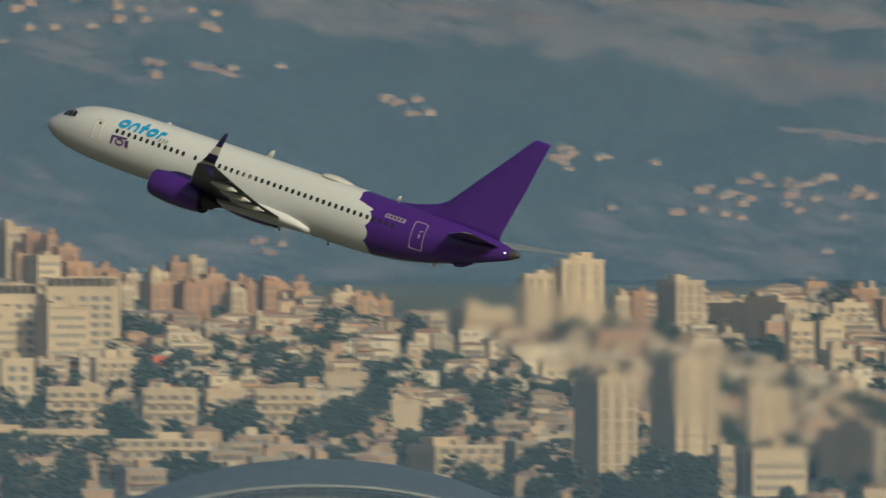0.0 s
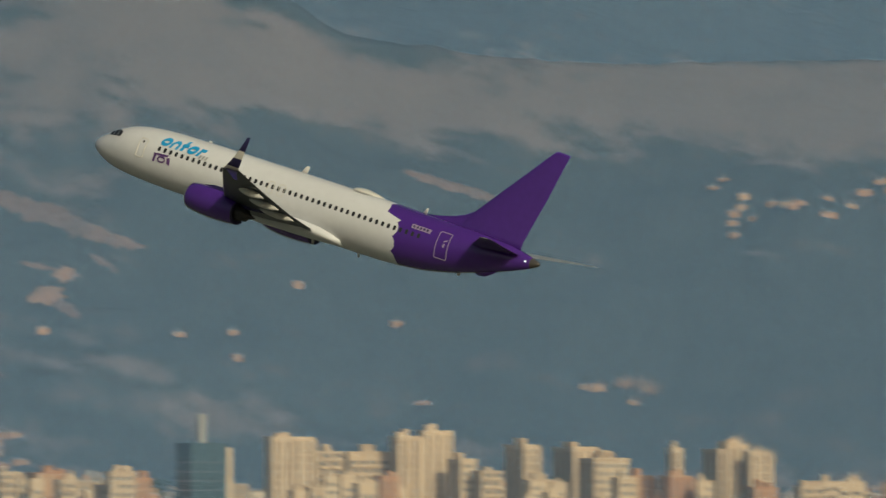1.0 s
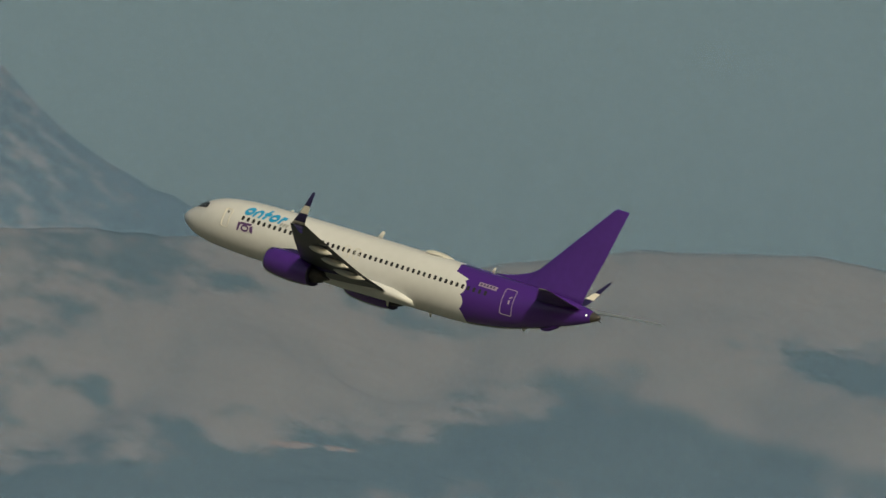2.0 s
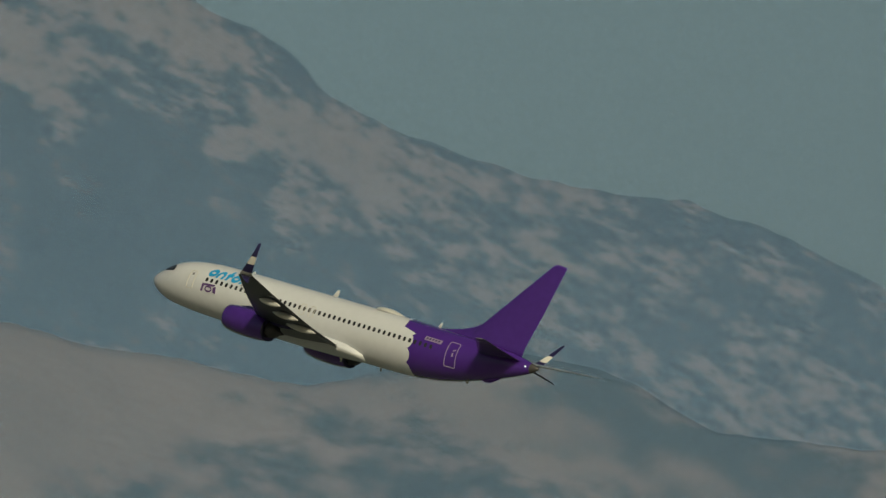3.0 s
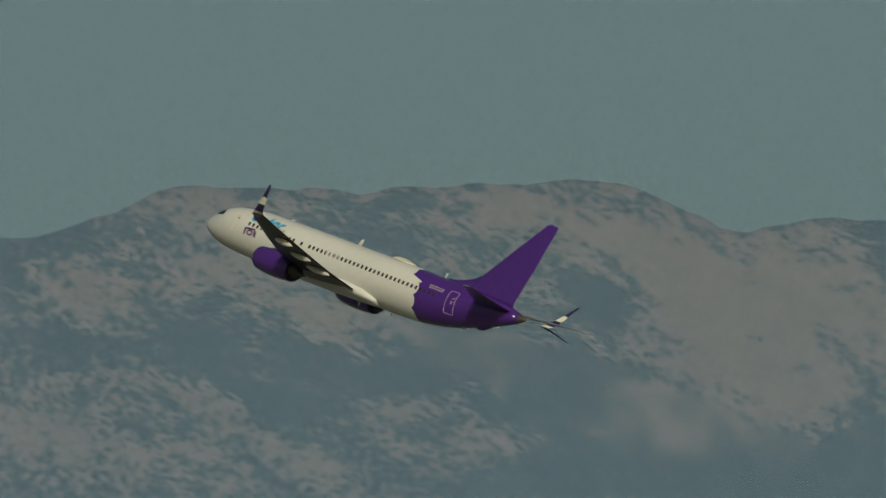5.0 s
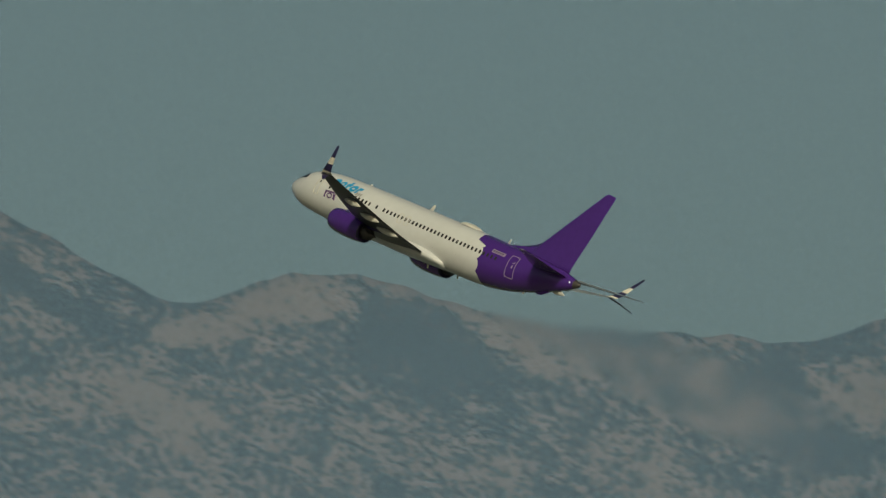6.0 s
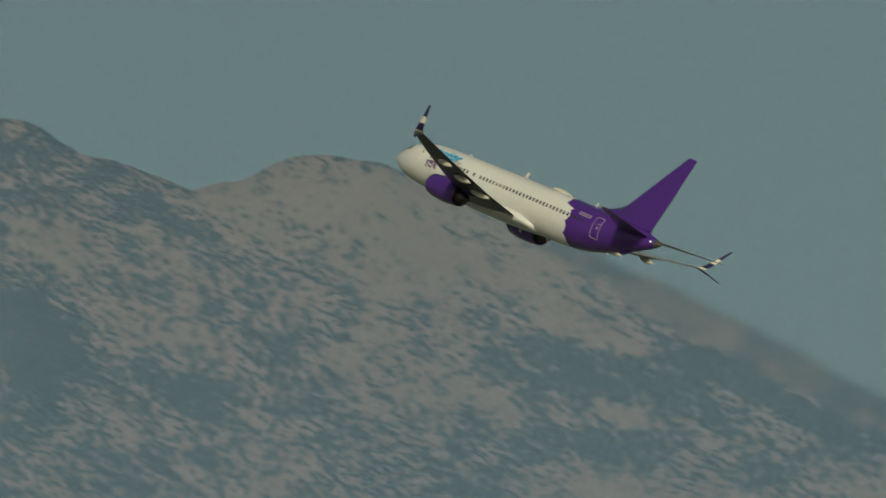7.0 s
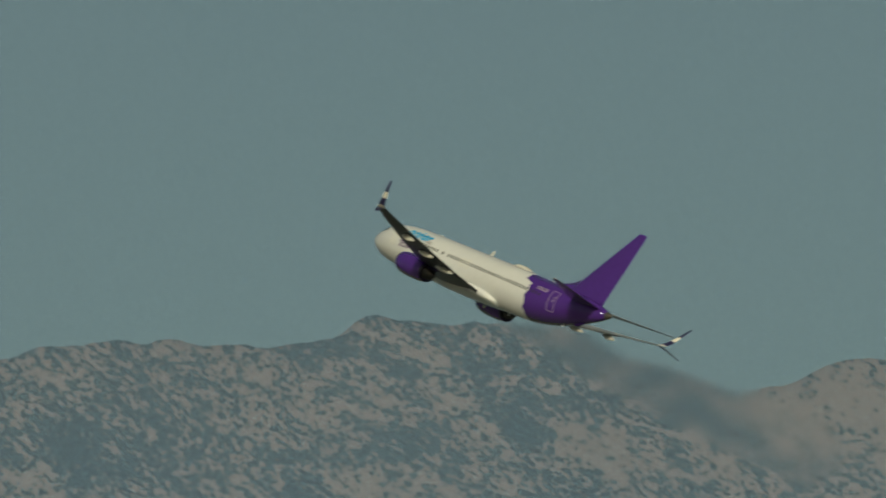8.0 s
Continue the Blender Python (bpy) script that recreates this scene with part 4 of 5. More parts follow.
SKYLINE = [
    ("block", 2.422, 3800, 11.2, 87.4, 0.20),
    ("ochre", 2.307, 3790, 7.4, 84.8, 0.18),
    ("ochre", 2.210, 3780, 4.2, 84.3, 0.10),
    ("ochre", 2.116, 3770, 9.4, 79.5, 0.18),
    ("ochre", 2.379, 3680, 6.1, 76.3, 0.30),
    ("block", 2.251, 3670, 10.2, 75.6, 0.20),
    ("ochre", 2.060, 3690, 10.3, 73.5, 0.18),
    ("tower", 1.605, 3640, 9.1, 69.4, 0.30),
    ("ochre", 1.492, 3690, 7.0, 73.1, 0.18),
    ("ochre", 1.422, 3600, 6.8, 66.0, 0.30),
    ("tower", 1.387, 3720, 6.6, 74.9, 0.18),
    ("ochre", 1.297, 3640, 8.9, 68.6, 0.42),
    ("tower", 1.165, 3600, 5.0, 63.6, 0.18),
    ("ochre", 1.090, 3610, 4.4, 64.8, 0.20),
    ("ochre", 0.980, 3640, 7.5, 66.2, 0.36),
    ("ochre", 1.916, 3760, 8.4, 71.5, 0.18),
]
EAST_OF_HILL = [
    ("ochre", 2.943, 3690, 9.9, 82.7, 0.35),
    ("ochre", 2.823, 3680, 7.6, 84.2, 0.30),
    ("block", 2.619, 3780, 9.5, 82.8, 0.30),
    ("tower", 5.064, 3720, 4.6, 87.1, 0.10),
    ("tower", 4.820, 3700, 11.3, 86.5, 0.50),
    ("tower", 4.725, 3700, 9.3, 88.4, 0.15),
    ("tower", 4.597, 3690, 9.2, 85.6, 0.15),
    ("ochre", 4.573, 3560, 10.7, 71.5, 0.25),
    ("block", 4.498, 3330, 16.1, 59.7, 0.12),
    ("panel", 5.466, 3700, 18.5, 83.2, 0.30),
    ("ochre", 4.334, 3150, 7.0, 45.6, 0.30),
    ("ochre", 4.166, 3100, 7.8, 40.8, 0.30),
    ("ochre", 3.584, 3600, 14.0, 75.4, 0.20),
    ("block", 3.783, 3220, 11.7, 50.6, 0.20),
    ("block", 3.512, 3120, 7.8, 42.6, 0.20),
]
NORTH = [
    ("tower", 5.929, 3700, 12.4, 88.1, 0.55),
    ("tower", 5.626, 3710, 16.5, 87.4, 0.45),
    ("block", 5.442, 3700, 11.3, 82.7, 0.10),
    ("tower", 5.072, 3720, 3.5, 85.8, 0.10),
    ("tower", 5.897, 3400, 3.8, 67.2, 0.20),
    ("tower", 5.761, 3400, 4.7, 68.7, 0.20),
    ("glass", 7.736, 3600, 18.0, 87.5, 0.30),
    ("tower", 7.241, 3700, 18.1, 90.9, 0.15),
    ("panel", 7.021, 3710, 10.3, 85.7, 0.10),
    ("panel", 6.807, 3720, 18.2, 85.8, 0.15),
    ("tower", 6.586, 3710, 11.4, 91.3, 0.25),
    ("tower", 6.415, 3720, 12.8, 93.5, 0.15),
    ("block", 6.267, 3700, 7.2, 82.9, 0.20),
    ("panel", 6.123, 3690, 11.3, 78.5, 0.30),
    ("block", 8.779, 3700, 12.4, 75.7, 0.30),
    ("ochre", 8.572, 3720, 14.5, 77.5, 0.20),
]


WINDOW = box_mesh("window", -0.65, 0.65, -0.06, 0.06, -0.7, 0.7, M_PANE)
LOGGIA = box_mesh("loggia", -1.25, 1.25, -0.06, 0.06, -0.85, 0.85, M_PANE)


def add_windows(ob, w, d, z0, z1, step, floor, mesh, seed, side=True):
    rnd = random.Random(seed)
    name = mesh.name.split(".")[0]
    n, rows = max(1, int(w / step)), max(1, int((z1 - z0) / floor))
    for k in range(rows):
        for i in range(n):
            if rnd.random() < 0.12:
                continue
            part(name, mesh, ob, m=pose((i - (n - 1) / 2) * step, -d / 2, z0 + floor * (k + 0.55)))
    n = max(1, int(d / (step * 1.3))) if side else 0
    for k in range(rows):
        for i in range(n):
            if rnd.random() < 0.3:
                continue
            part(name, mesh, ob, m=pose(-w / 2, (i - (n - 1) / 2) * step * 1.3, z0 + floor * (k + 0.55), 0, 0, 90))


def building(kind, w, d, h, seed):
    """One block of flats or office, its foot at z 0; walls go a little into the slope."""
    rnd = random.Random(seed)
    labels = {"tower": ("apartment_tower", "tall cream concrete apartment tower with rows of windows"), "block": ("apartment_block", "cream concrete apartment block"),
              "slab": ("apartment_block", "long pale apartment slab with a flat roof"), "panel": ("apartment_block", "pale apartment block with staggered balcony fronts"),
              "colonnade": ("apartment_block", "long white slab with open frames along its roof"), "plain": ("apartment_block", "white building with blind walls"), "ochre": ("apartment_tower", "brown and ochre panel apartment tower"),
              "glass": ("office_tower", "dark blue glass office tower with a roof mast")}
    name, label = labels[kind]
    ob = new(name)
    tagged(ob, label, "building", group="buildings of the town")
    mat = {"ochre": M_OCHRE, "glass": M_BLUEGLASS}.get(kind, M_TOWER)
    part("wall", box_mesh("wall", -w / 2, w / 2, -d / 2, d / 2, -6, h, mat), ob)
    part("parapet", box_mesh("parapet", -w / 2 - 0.25, w / 2 + 0.25, -d / 2 - 0.25, d / 2 + 0.25, h, h + 0.6, mat), ob)
    if kind == "colonnade":
        n = max(4, int(w / 2.6))
        post = box_mesh("roof_post", -0.25, 0.25, -d / 2, -d / 2 + 0.5, h + 0.6, h + 3.4, mat)
        for k in range(n + 1):
            part("roof_post", post, ob, m=pose((k / n - 0.5) * (w - 0.6), 0, 0))
        part("roof_canopy", box_mesh("roof_canopy", -w / 2, w / 2, -d / 2 - 0.2, d / 2, h + 3.4, h + 3.9, mat), ob)
        # box in the dark shade colour, behind the open frames
        part("penthouse", box_mesh("penthouse", -w * 0.46, w * 0.46, -d * 0.1, d * 0.4, h + 0.6, h + 3.4, M_LOGGIA_SHADE), ob)
    if kind != "glass":
        for k in range(rnd.choice((1, 2, 3)) if kind != "colonnade" else 0):
            x, s = rnd.uniform(-0.3, 0.3) * w, rnd.uniform(0.07, 0.14)
            part("roof_house", box_mesh("roof_house", x - w * s, x + w * s, -d * 0.25, d * 0.2, h + 0.6, h + rnd.uniform(1.6, 3.4), mat), ob)
        part("aerial", box_mesh("aerial", w * 0.2, w * 0.2 + 0.12, 0, 0.12, h, h + rnd.uniform(3, 6), M_SHELL), ob)
        # the shaded side: floor edges and upright strips, loggia shade put into their colour
        strip = box_mesh("loggia_strip", -0.45, 0.45, -0.12, 0.05, 1.0, h - 1.2, M_LOGGIA_SHADE)
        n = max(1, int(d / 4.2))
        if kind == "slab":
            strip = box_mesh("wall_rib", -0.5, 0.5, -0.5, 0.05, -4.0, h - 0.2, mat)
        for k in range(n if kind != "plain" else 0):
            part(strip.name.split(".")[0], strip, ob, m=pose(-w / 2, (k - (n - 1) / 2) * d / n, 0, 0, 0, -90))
        if kind in ("tower", "ochre"):
            n = max(2, int(w / rnd.uniform(3.0, 4.6)))
            for k in range(n):
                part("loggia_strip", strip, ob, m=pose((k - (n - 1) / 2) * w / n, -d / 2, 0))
                if rnd.random() < 0.45:
                    x = (k - (n - 1) / 2) * w / n + w / n * 0.5
                    part("bay", box_mesh("bay", x - 0.7, x + 0.7, -d / 2 - 0.8, -d / 2, -6, h - 0.3, mat), ob)
            slab = box_mesh("floor_slab", -w / 2 - 0.05, w / 2 + 0.05, -d / 2 - 0.3, -d / 2, -0.16, 0.16, mat)
            for k in range(1, int(h / 3.0)):
                part("floor_slab", slab, ob, m=pose(0, 0, 3.0 * k))
        elif kind == "panel":
            n = max(2, int(w / 3.6))
            front = box_mesh("balcony_front", -w * 0.30 / n, w * 0.30 / n, -d / 2 - 0.9, -d / 2 - 0.05, -0.5, 0.5, mat)
            # flat box per loggia, its inner shade given as colour
            shade = box_mesh("loggia", -w * 0.34 / n, w * 0.34 / n, -d / 2 - 0.05, -d / 2 + 0.02, -0.85, 0.85, M_LOGGIA_SHADE)
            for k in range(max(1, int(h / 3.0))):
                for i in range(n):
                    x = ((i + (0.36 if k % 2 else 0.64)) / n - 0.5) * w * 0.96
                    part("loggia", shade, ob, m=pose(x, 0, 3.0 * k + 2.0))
                    part("balcony_front", front, ob, m=pose(x, 0, 3.0 * k + 0.85))
        elif kind != "plain":
            add_windows(ob, w * 0.96, d, 1.0, h - 0.5, {"slab": 4.0, "colonnade": 4.0}.get(kind, 2.1), 2.9, WINDOW if kind == "block" else LOGGIA, seed, side=False)
    else:
        for k in range(int(h / 3.3)):
            part("floor_band", box_mesh("floor_band", -w / 2 - 0.08, w / 2 + 0.08, -d / 2 - 0.08, d / 2 + 0.08, 3.3 * k, 3.3 * k + 0.35, M_SHELL), ob)
        part("stair_core", box_mesh("stair_core", w / 2, w / 2 + 3.2, -d * 0.3, d * 0.5, -6, h - 1, M_TOWER), ob, "cream concrete stair core")
        part("mast", box_mesh("mast", -1.2, 1.2, -1, 1, h + 0.6, h + 11, M_STEEL), ob)
    return ob


def house(w, d, h, roof, seed, paint=None):
    """A small house or low block with a hipped or flat roof."""
    ob = new("house")
    part("wall", box_mesh("wall", -w / 2, w / 2, -d / 2, d / 2, -4 if h > 3 else -1.3, h, paint or M_WALL), ob)
    e = 0.4
    if roof == "hip":
        tagged(ob, "small plastered house with a hipped clay-tile roof", "house", group="houses of the town")
        k = min(w, d) * 0.5
        z = h + min(w, d) * 0.22
        v = [(-w / 2 - e, -d / 2 - e, h), (w / 2 + e, -d / 2 - e, h), (w / 2 + e, d / 2 + e, h), (-w / 2 - e, d / 2 + e, h)]
        v += [(-w / 2 + k, 0, z), (w / 2 - k + 0.01, 0, z)] if w >= d else [(0, -d / 2 + k, z), (0, d / 2 - k + 0.01, z)]
        f = [(0, 1, 5, 4), (1, 2, 5), (2, 3, 4, 5), (3, 0, 4), (3, 2, 1, 0)] if w >= d else [(0, 1, 4), (1, 2, 5, 4), (2, 3, 5), (3, 0, 4, 5), (3, 2, 1, 0)]
        part("roof", mesh_of("roof", v, f, M_ROOF), ob)
        if h > 4:
            part("chimney", box_mesh("chimney", 0.8, 1.5, -0.4, 0.4, h, z + 0.9, M_WALL), ob)
    else:
        tagged(ob, "low plastered block of flats with a flat roof", "house", group="houses of the town")
        part("roof", box_mesh("roof", -w / 2 - 0.2, w / 2 + 0.2, -d / 2 - 0.2, d / 2 + 0.2, h, h + 0.5, M_FLATROOF), ob)
        part("stair_house", box_mesh("stair_house", -1.5, 1.8, -1.5, 1.5, h + 0.5, h + 2.8, M_WALL), ob)
    if h > 9:
        part("balcony", box_mesh("balcony", -w * 0.3, w * 0.3, -d / 2 - 1.1, -d / 2, h - 3.2, h - 2.2, M_WALL), ob)
        part("balcony", box_mesh("balcony", -w * 0.3, w * 0.3, -d / 2 - 1.1, -d / 2, h - 6.2, h - 5.2, M_WALL), ob)
    if roof == "flat" and seed % 3:
        for k in range(int(h / 2.9)):
            # band coloured dark for the shade behind the balcony
            part("loggia_band", box_mesh("loggia_band", -w * 0.42, w * 0.42, -d / 2 - 0.1, -d / 2 + 0.05, 2.9 * k + 1.1, 2.9 * k + 2.5, M_LOGGIA_SHADE), ob)
            part("balcony_front", box_mesh("balcony_front", -w * 0.44, w * 0.44, -d / 2 - 0.9, -d / 2 - 0.1, 2.9 * k + 0.1, 2.9 * k + 1.1, M_WALL), ob)
            for i in range(max(1, int(w / 4))):
                x = (i + 0.5) * w * 0.84 / max(1, int(w / 4)) - w * 0.42
                part("pier", box_mesh("pier", x - 0.15, x + 0.2, -d / 2 - 0.85, -d / 2, 2.9 * k + 1.1, 2.9 * k + 2.6, M_WALL), ob)
    else:
        add_windows(ob, w * 0.95, d, 0.4, h - 0.2, 3.0, 3.0, WINDOW, seed)
    if h > 4:
        rnd = random.Random(seed)
        for k in range(rnd.randint(1, 3)):
            x, y = rnd.uniform(-0.35, 0.35) * w, rnd.uniform(-0.2, 0.3) * d
            if roof == "flat":
                part("roof_tank", box_mesh("roof_tank", x - 0.6, x + 0.6, y - 0.5, y + 0.5, h + 0.5, h + 1.6, M_STEEL), ob)
            part("aerial", box_mesh("aerial", x + 1.0, x + 1.08, y, y + 0.08, h, h + 3.2, M_SHELL), ob)
    return ob


TAKEN = []
for i, (kind, az, r, w, top, shaded) in enumerate(FRONT + MIDDLE + SKYLINE + EAST_OF_HILL + NORTH):
    g, turn = shore(r), 24.0 if shaded > 0.05 else 3.0
    d = max(12.0 if kind == "block" else 5.0, w * shaded / math.sin(radians(turn)))
    if kind == "panel" and shaded < 0.03:
        d = 23.0
    wide = w * (1 - shaded) / math.cos(radians(turn))
    ob = building(kind, wide, d, max(6.0, top - g), i)
    ob.matrix_basis = pose(*around(az, r + d / 2), g, 0, 0, az + turn)
    TAKEN.append((az, r, math.degrees(w / 2 / r), g + (0.55 if kind == "colonnade" else 0.18) * (top - g)))


def skyline(az):
    """Height angle up to which the town is built."""
    return lerp_table([(-3.0, 0.30), (-1.5, 0.32), (-0.9, 0.26), (-0.35, 0.12), (0.2, 0.17), (0.5, 0.27), (1.0, 0.33), (2.5, 0.42), (4.0, 0.48), (11.0, 0.55)], az)[0]


# lower blocks on the rise behind, between the tall ones
rnd = random.Random(77)
for lo, hi, n, kinds, el0, el1 in ((4.6, 9.9, 40, ("block", "panel", "ochre", "block"), 0.40, 0.52), (0.9, 2.9, 30, ("ochre", "ochre", "tower"), 0.26, 0.40), (2.9, 4.6, 22, ("ochre", "panel", "ochre"), 0.34, 0.47),
                                  (-2.8, 0.8, 26, ("ochre", "panel", "block"), 0.14, 0.30)):
    for k in range(n):
        az, r, kind = rnd.uniform(lo, hi), rnd.uniform(3560, 3760), rnd.choice(kinds)
        w = rnd.uniform(5, 10)
        if skyline(az) < 0.2:
            continue
        top = EYE_Z + r * math.tan(radians(min(skyline(az), rnd.uniform(el0, el1))))
        ob = building(kind, w, min(0.7 * w, 8), max(5.0, top - shore(r)), 500 + k + int(lo * 100))
        ob.matrix_basis = pose(*around(az, r), shore(r), 0, 0, az + rnd.uniform(10, 34))


def free(az, r, room, h=6.0):
    """No tall block stands here, nor would this hide the lower storeys of one behind."""
    line = (shore(r) + h - EYE_Z) / r
    if line > math.tan(radians(skyline(az))):
        return False
    for a, q, hw, foot in TAKEN:
        if abs(az - a) < hw + room and -25 < r - q < 40:
            return False
        if abs(az - a) < hw + 0.03 and r < q < 3480 and line > (foot - EYE_Z) / q:
            return False
    return True


rnd = random.Random(11)
PROTO = [house(rnd.uniform(5, 8.5), rnd.uniform(5, 7), rnd.choice((3.5, 4.5, 6)), "hip", 100 + k) for k in range(9)]
PROTO += [house(rnd.uniform(7, 15), rnd.uniform(6, 8), rnd.choice((5, 6, 7, 9)), "flat", 200 + k) for k in range(9)]
placed = set()


def put(protos, k, m):
    """The first of a kind is the pattern itself, the others are copies."""
    ob = protos[k]
    if ob in placed:
        return copy_thing(ob, m)
    placed.add(ob)
    ob.matrix_basis = m
    return ob


def tree(seed):
    rnd = random.Random(seed)
    ob = new("tree")
    tagged(ob, "dark green broadleaf tree between the houses", "tree", group="trees of the town")
    h = rnd.uniform(6, 11)
    part("trunk", loft("trunk", [[Vector((rr * math.cos(a), rr * math.sin(a), z)) for a in [2 * math.pi * i / 6 for i in range(6)]] for z, rr in ((-2, 0.35), (h * 0.4, 0.25), (h * 0.8, 0.08))], M_BARK), ob)
    verts, faces = [], []
    for _ in range(90):
        a, u = rnd.uniform(0, 6.283), rnd.random() ** 0.5
        z = rnd.uniform(0.18, 1.0)
        spread = h * 0.42 * math.sqrt(max(0.05, 1 - (z * 1.7 - 0.85) ** 2)) * u
        c = Vector((spread * math.cos(a), spread * math.sin(a), h * z))
        q = rnd.uniform(0.5, 1.1)
        b = len(verts)
        for d in ((1, 0, 0), (-1, 0, 0), (0, 1, 0), (0, -1, 0), (0, 0, 1), (0, 0, -1)):
            verts.append(c + Vector(d) * q * rnd.uniform(0.6, 1.3) + Vector((rnd.uniform(-0.2, 0.2), rnd.uniform(-0.2, 0.2), 0)))
        faces += [tuple(b + i for i in f) for f in ((0, 2, 4), (2, 1, 4), (1, 3, 4), (3, 0, 4), (2, 0, 5), (1, 2, 5), (3, 1, 5), (0, 3, 5))]
    part("crown", mesh_of("crown", verts, faces, M_LEAF), ob)
    return ob


TREES = [tree(300 + k) for k in range(7)]
houses = trees = 0
far_spots = []
for row in range(66):
    r = 2690 + row * 18.0
    az = -3.0
    while az < 10.4:
        az += math.degrees(rnd.uniform(7, 21) / r)
        rr = r + rnd.uniform(-8, 8)
        if az > 2.8 and rr < 3010 or az > 5.2 and rr < 3330 or (-0.45 < az < 1.95 and rr < 2770):
            continue
        m = pose(*around(az, rr), shore(rr), 0, 0, az + rnd.choice((8, 12, 24, 28)) + rnd.uniform(-5, 5))
        if rnd.random() < (0.75 if rr < 2800 else 0.28):
            if trees < 295 and (rr < 3300 or rnd.random() < 0.25) and free(az, rr, 0.02):
                put(TREES, rnd.randrange(7), m)
                trees += 1
        elif free(az, rr, 0.08):
            k = rnd.randrange(len(PROTO)) if free(az, rr, 0.08, 9.5) else rnd.randrange(9)
            if rr < 3060 and houses < 295:
                put(PROTO, k, m)
                houses += 1
            else:
                far_spots.append((az, rr, shore(rr), k))


def far_houses(name, spots, label, seed):
    """Houses too far off to pick apart, as one mesh of walls, roofs and windows."""
    rnd = random.Random(seed)
    verts, faces, mats = [], [], []

    def add(vs, fs, mi):
        b = len(verts)
        verts.extend(vs)
        faces.extend(tuple(b + i for i in f) for f in fs)
        mats.extend([mi] * len(fs))

    cube = ((0, 2, 3, 1), (4, 5, 7, 6), (0, 1, 5, 4), (2, 6, 7, 3), (0, 4, 6, 2), (1, 3, 7, 5))
    for az, r, z, k in spots:
        w, d, h = rnd.choice((5, 6, 7, 9, 12, 17)) * rnd.uniform(0.8, 1.15), rnd.uniform(5, 7), rnd.choice((4, 5, 6, 7, 9) if r < 3500 else (4, 5, 6) if az < 4.8 else (5, 6, 8, 10))
        m = pose(*around(az, r), z, 0, 0, az + rnd.choice((8, 10, 24, 27)) + rnd.uniform(-5, 5))
        box = lambda x0, x1, y0, y1, z0, z1: [m @ Vector((x, y, q)) for q in (z0, z1) for y in (y0, y1) for x in (x0, x1)]
        add(box(-w / 2, w / 2, -d / 2, d / 2, -4, h), cube, 0)
        if h < 8:
            e = 0.4
            v = [m @ Vector(p) for p in ((-w / 2 - e, -d / 2 - e, h), (w / 2 + e, -d / 2 - e, h), (w / 2 + e, d / 2 + e, h), (-w / 2 - e, d / 2 + e, h), (-w * 0.2, 0, h + d * 0.2), (w * 0.2, 0, h + d * 0.2))]
            add(v, ((0, 1, 5, 4), (1, 2, 5), (2, 3, 4, 5), (3, 0, 4), (3, 2, 1, 0)), 1)
        else:
            add(box(-w / 2 - 0.2, w / 2 + 0.2, -d / 2 - 0.2, d / 2 + 0.2, h, h + 0.5), cube, 2)
            for _ in range(2):
                x, y = rnd.uniform(-0.35, 0.35) * w, rnd.uniform(-0.2, 0.3) * d
                add(box(x - 0.7, x + 0.7, y - 0.6, y + 0.6, h + 0.5, h + rnd.uniform(1.2, 2.8)), cube, 0)
        if rnd.random() < 0.45:
            for f in range(int(h / 2.9)):
                # far loggias: bands in the same shade colour
                add(box(-w * 0.42, w * 0.42, -d / 2 - 0.1, -d / 2 + 0.05, 2.9 * f + 1.1, 2.9 * f + 2.4), cube, 4)
                add(box(-w * 0.44, w * 0.44, -d / 2 - 0.8, -d / 2 - 0.1, 2.9 * f + 0.1, 2.9 * f + 1.1), cube, 0)
            continue
        for f in range(int(h / 3)):
            for i in range(int(w / 3.2)):
                if rnd.random() < 0.75:
                    x = (i - (int(w / 3.2) - 1) / 2) * 3.2
                    add(box(x - 0.6, x + 0.6, -d / 2 - 0.08, -d / 2 + 0.05, 3 * f + 0.9, 3 * f + 2.2), cube, 3)
    me = mesh_of(name, verts, faces, M_FARWALL)
    for mt in (M_FARROOF, M_FLATROOF, M_PANE, M_LOGGIA_SHADE):
        me.materials.append(mt)
    me.polygons.foreach_set("material_index", mats)
    return tagged(new(name, me), label, "houses", kind="stuff")


def island_colours(m, colours):
    """Lets every loose piece of a joined mesh take one of some colours."""
    n, l = m.node_tree.nodes, m.node_tree.links
    geo, ramp = n.new("ShaderNodeNewGeometry"), n.new("ShaderNodeValToRGB")
    ramp.color_ramp.interpolation = "CONSTANT"
    while len(ramp.color_ramp.elements) < len(colours):
        ramp.color_ramp.elements.new(0.5)
    for k, c in enumerate(colours):
        ramp.color_ramp.elements[k].position = k / len(colours)
        ramp.color_ramp.elements[k].color = (*c, 1)
    l.new(geo.outputs["Random Per Island"], ramp.inputs["Fac"])
    l.new(ramp.outputs["Color"], n["Principled BSDF"].inputs["Base Color"].links[0].from_node.inputs[0])


island_colours(M_FARWALL, [(0.58, 0.45, 0.30), (0.60, 0.47, 0.33), (0.50, 0.36, 0.23), (0.64, 0.53, 0.39), (0.40, 0.31, 0.22), (0.57, 0.41, 0.27), (0.52, 0.30, 0.18), (0.62, 0.50, 0.36)])
island_colours(M_FARROOF, [(0.36, 0.20, 0.13), (0.42, 0.27, 0.18), (0.28, 0.22, 0.19), (0.33, 0.24, 0.17)])
far_houses("town_houses", far_spots, "crowded small houses and flats of a hillside town", 21)


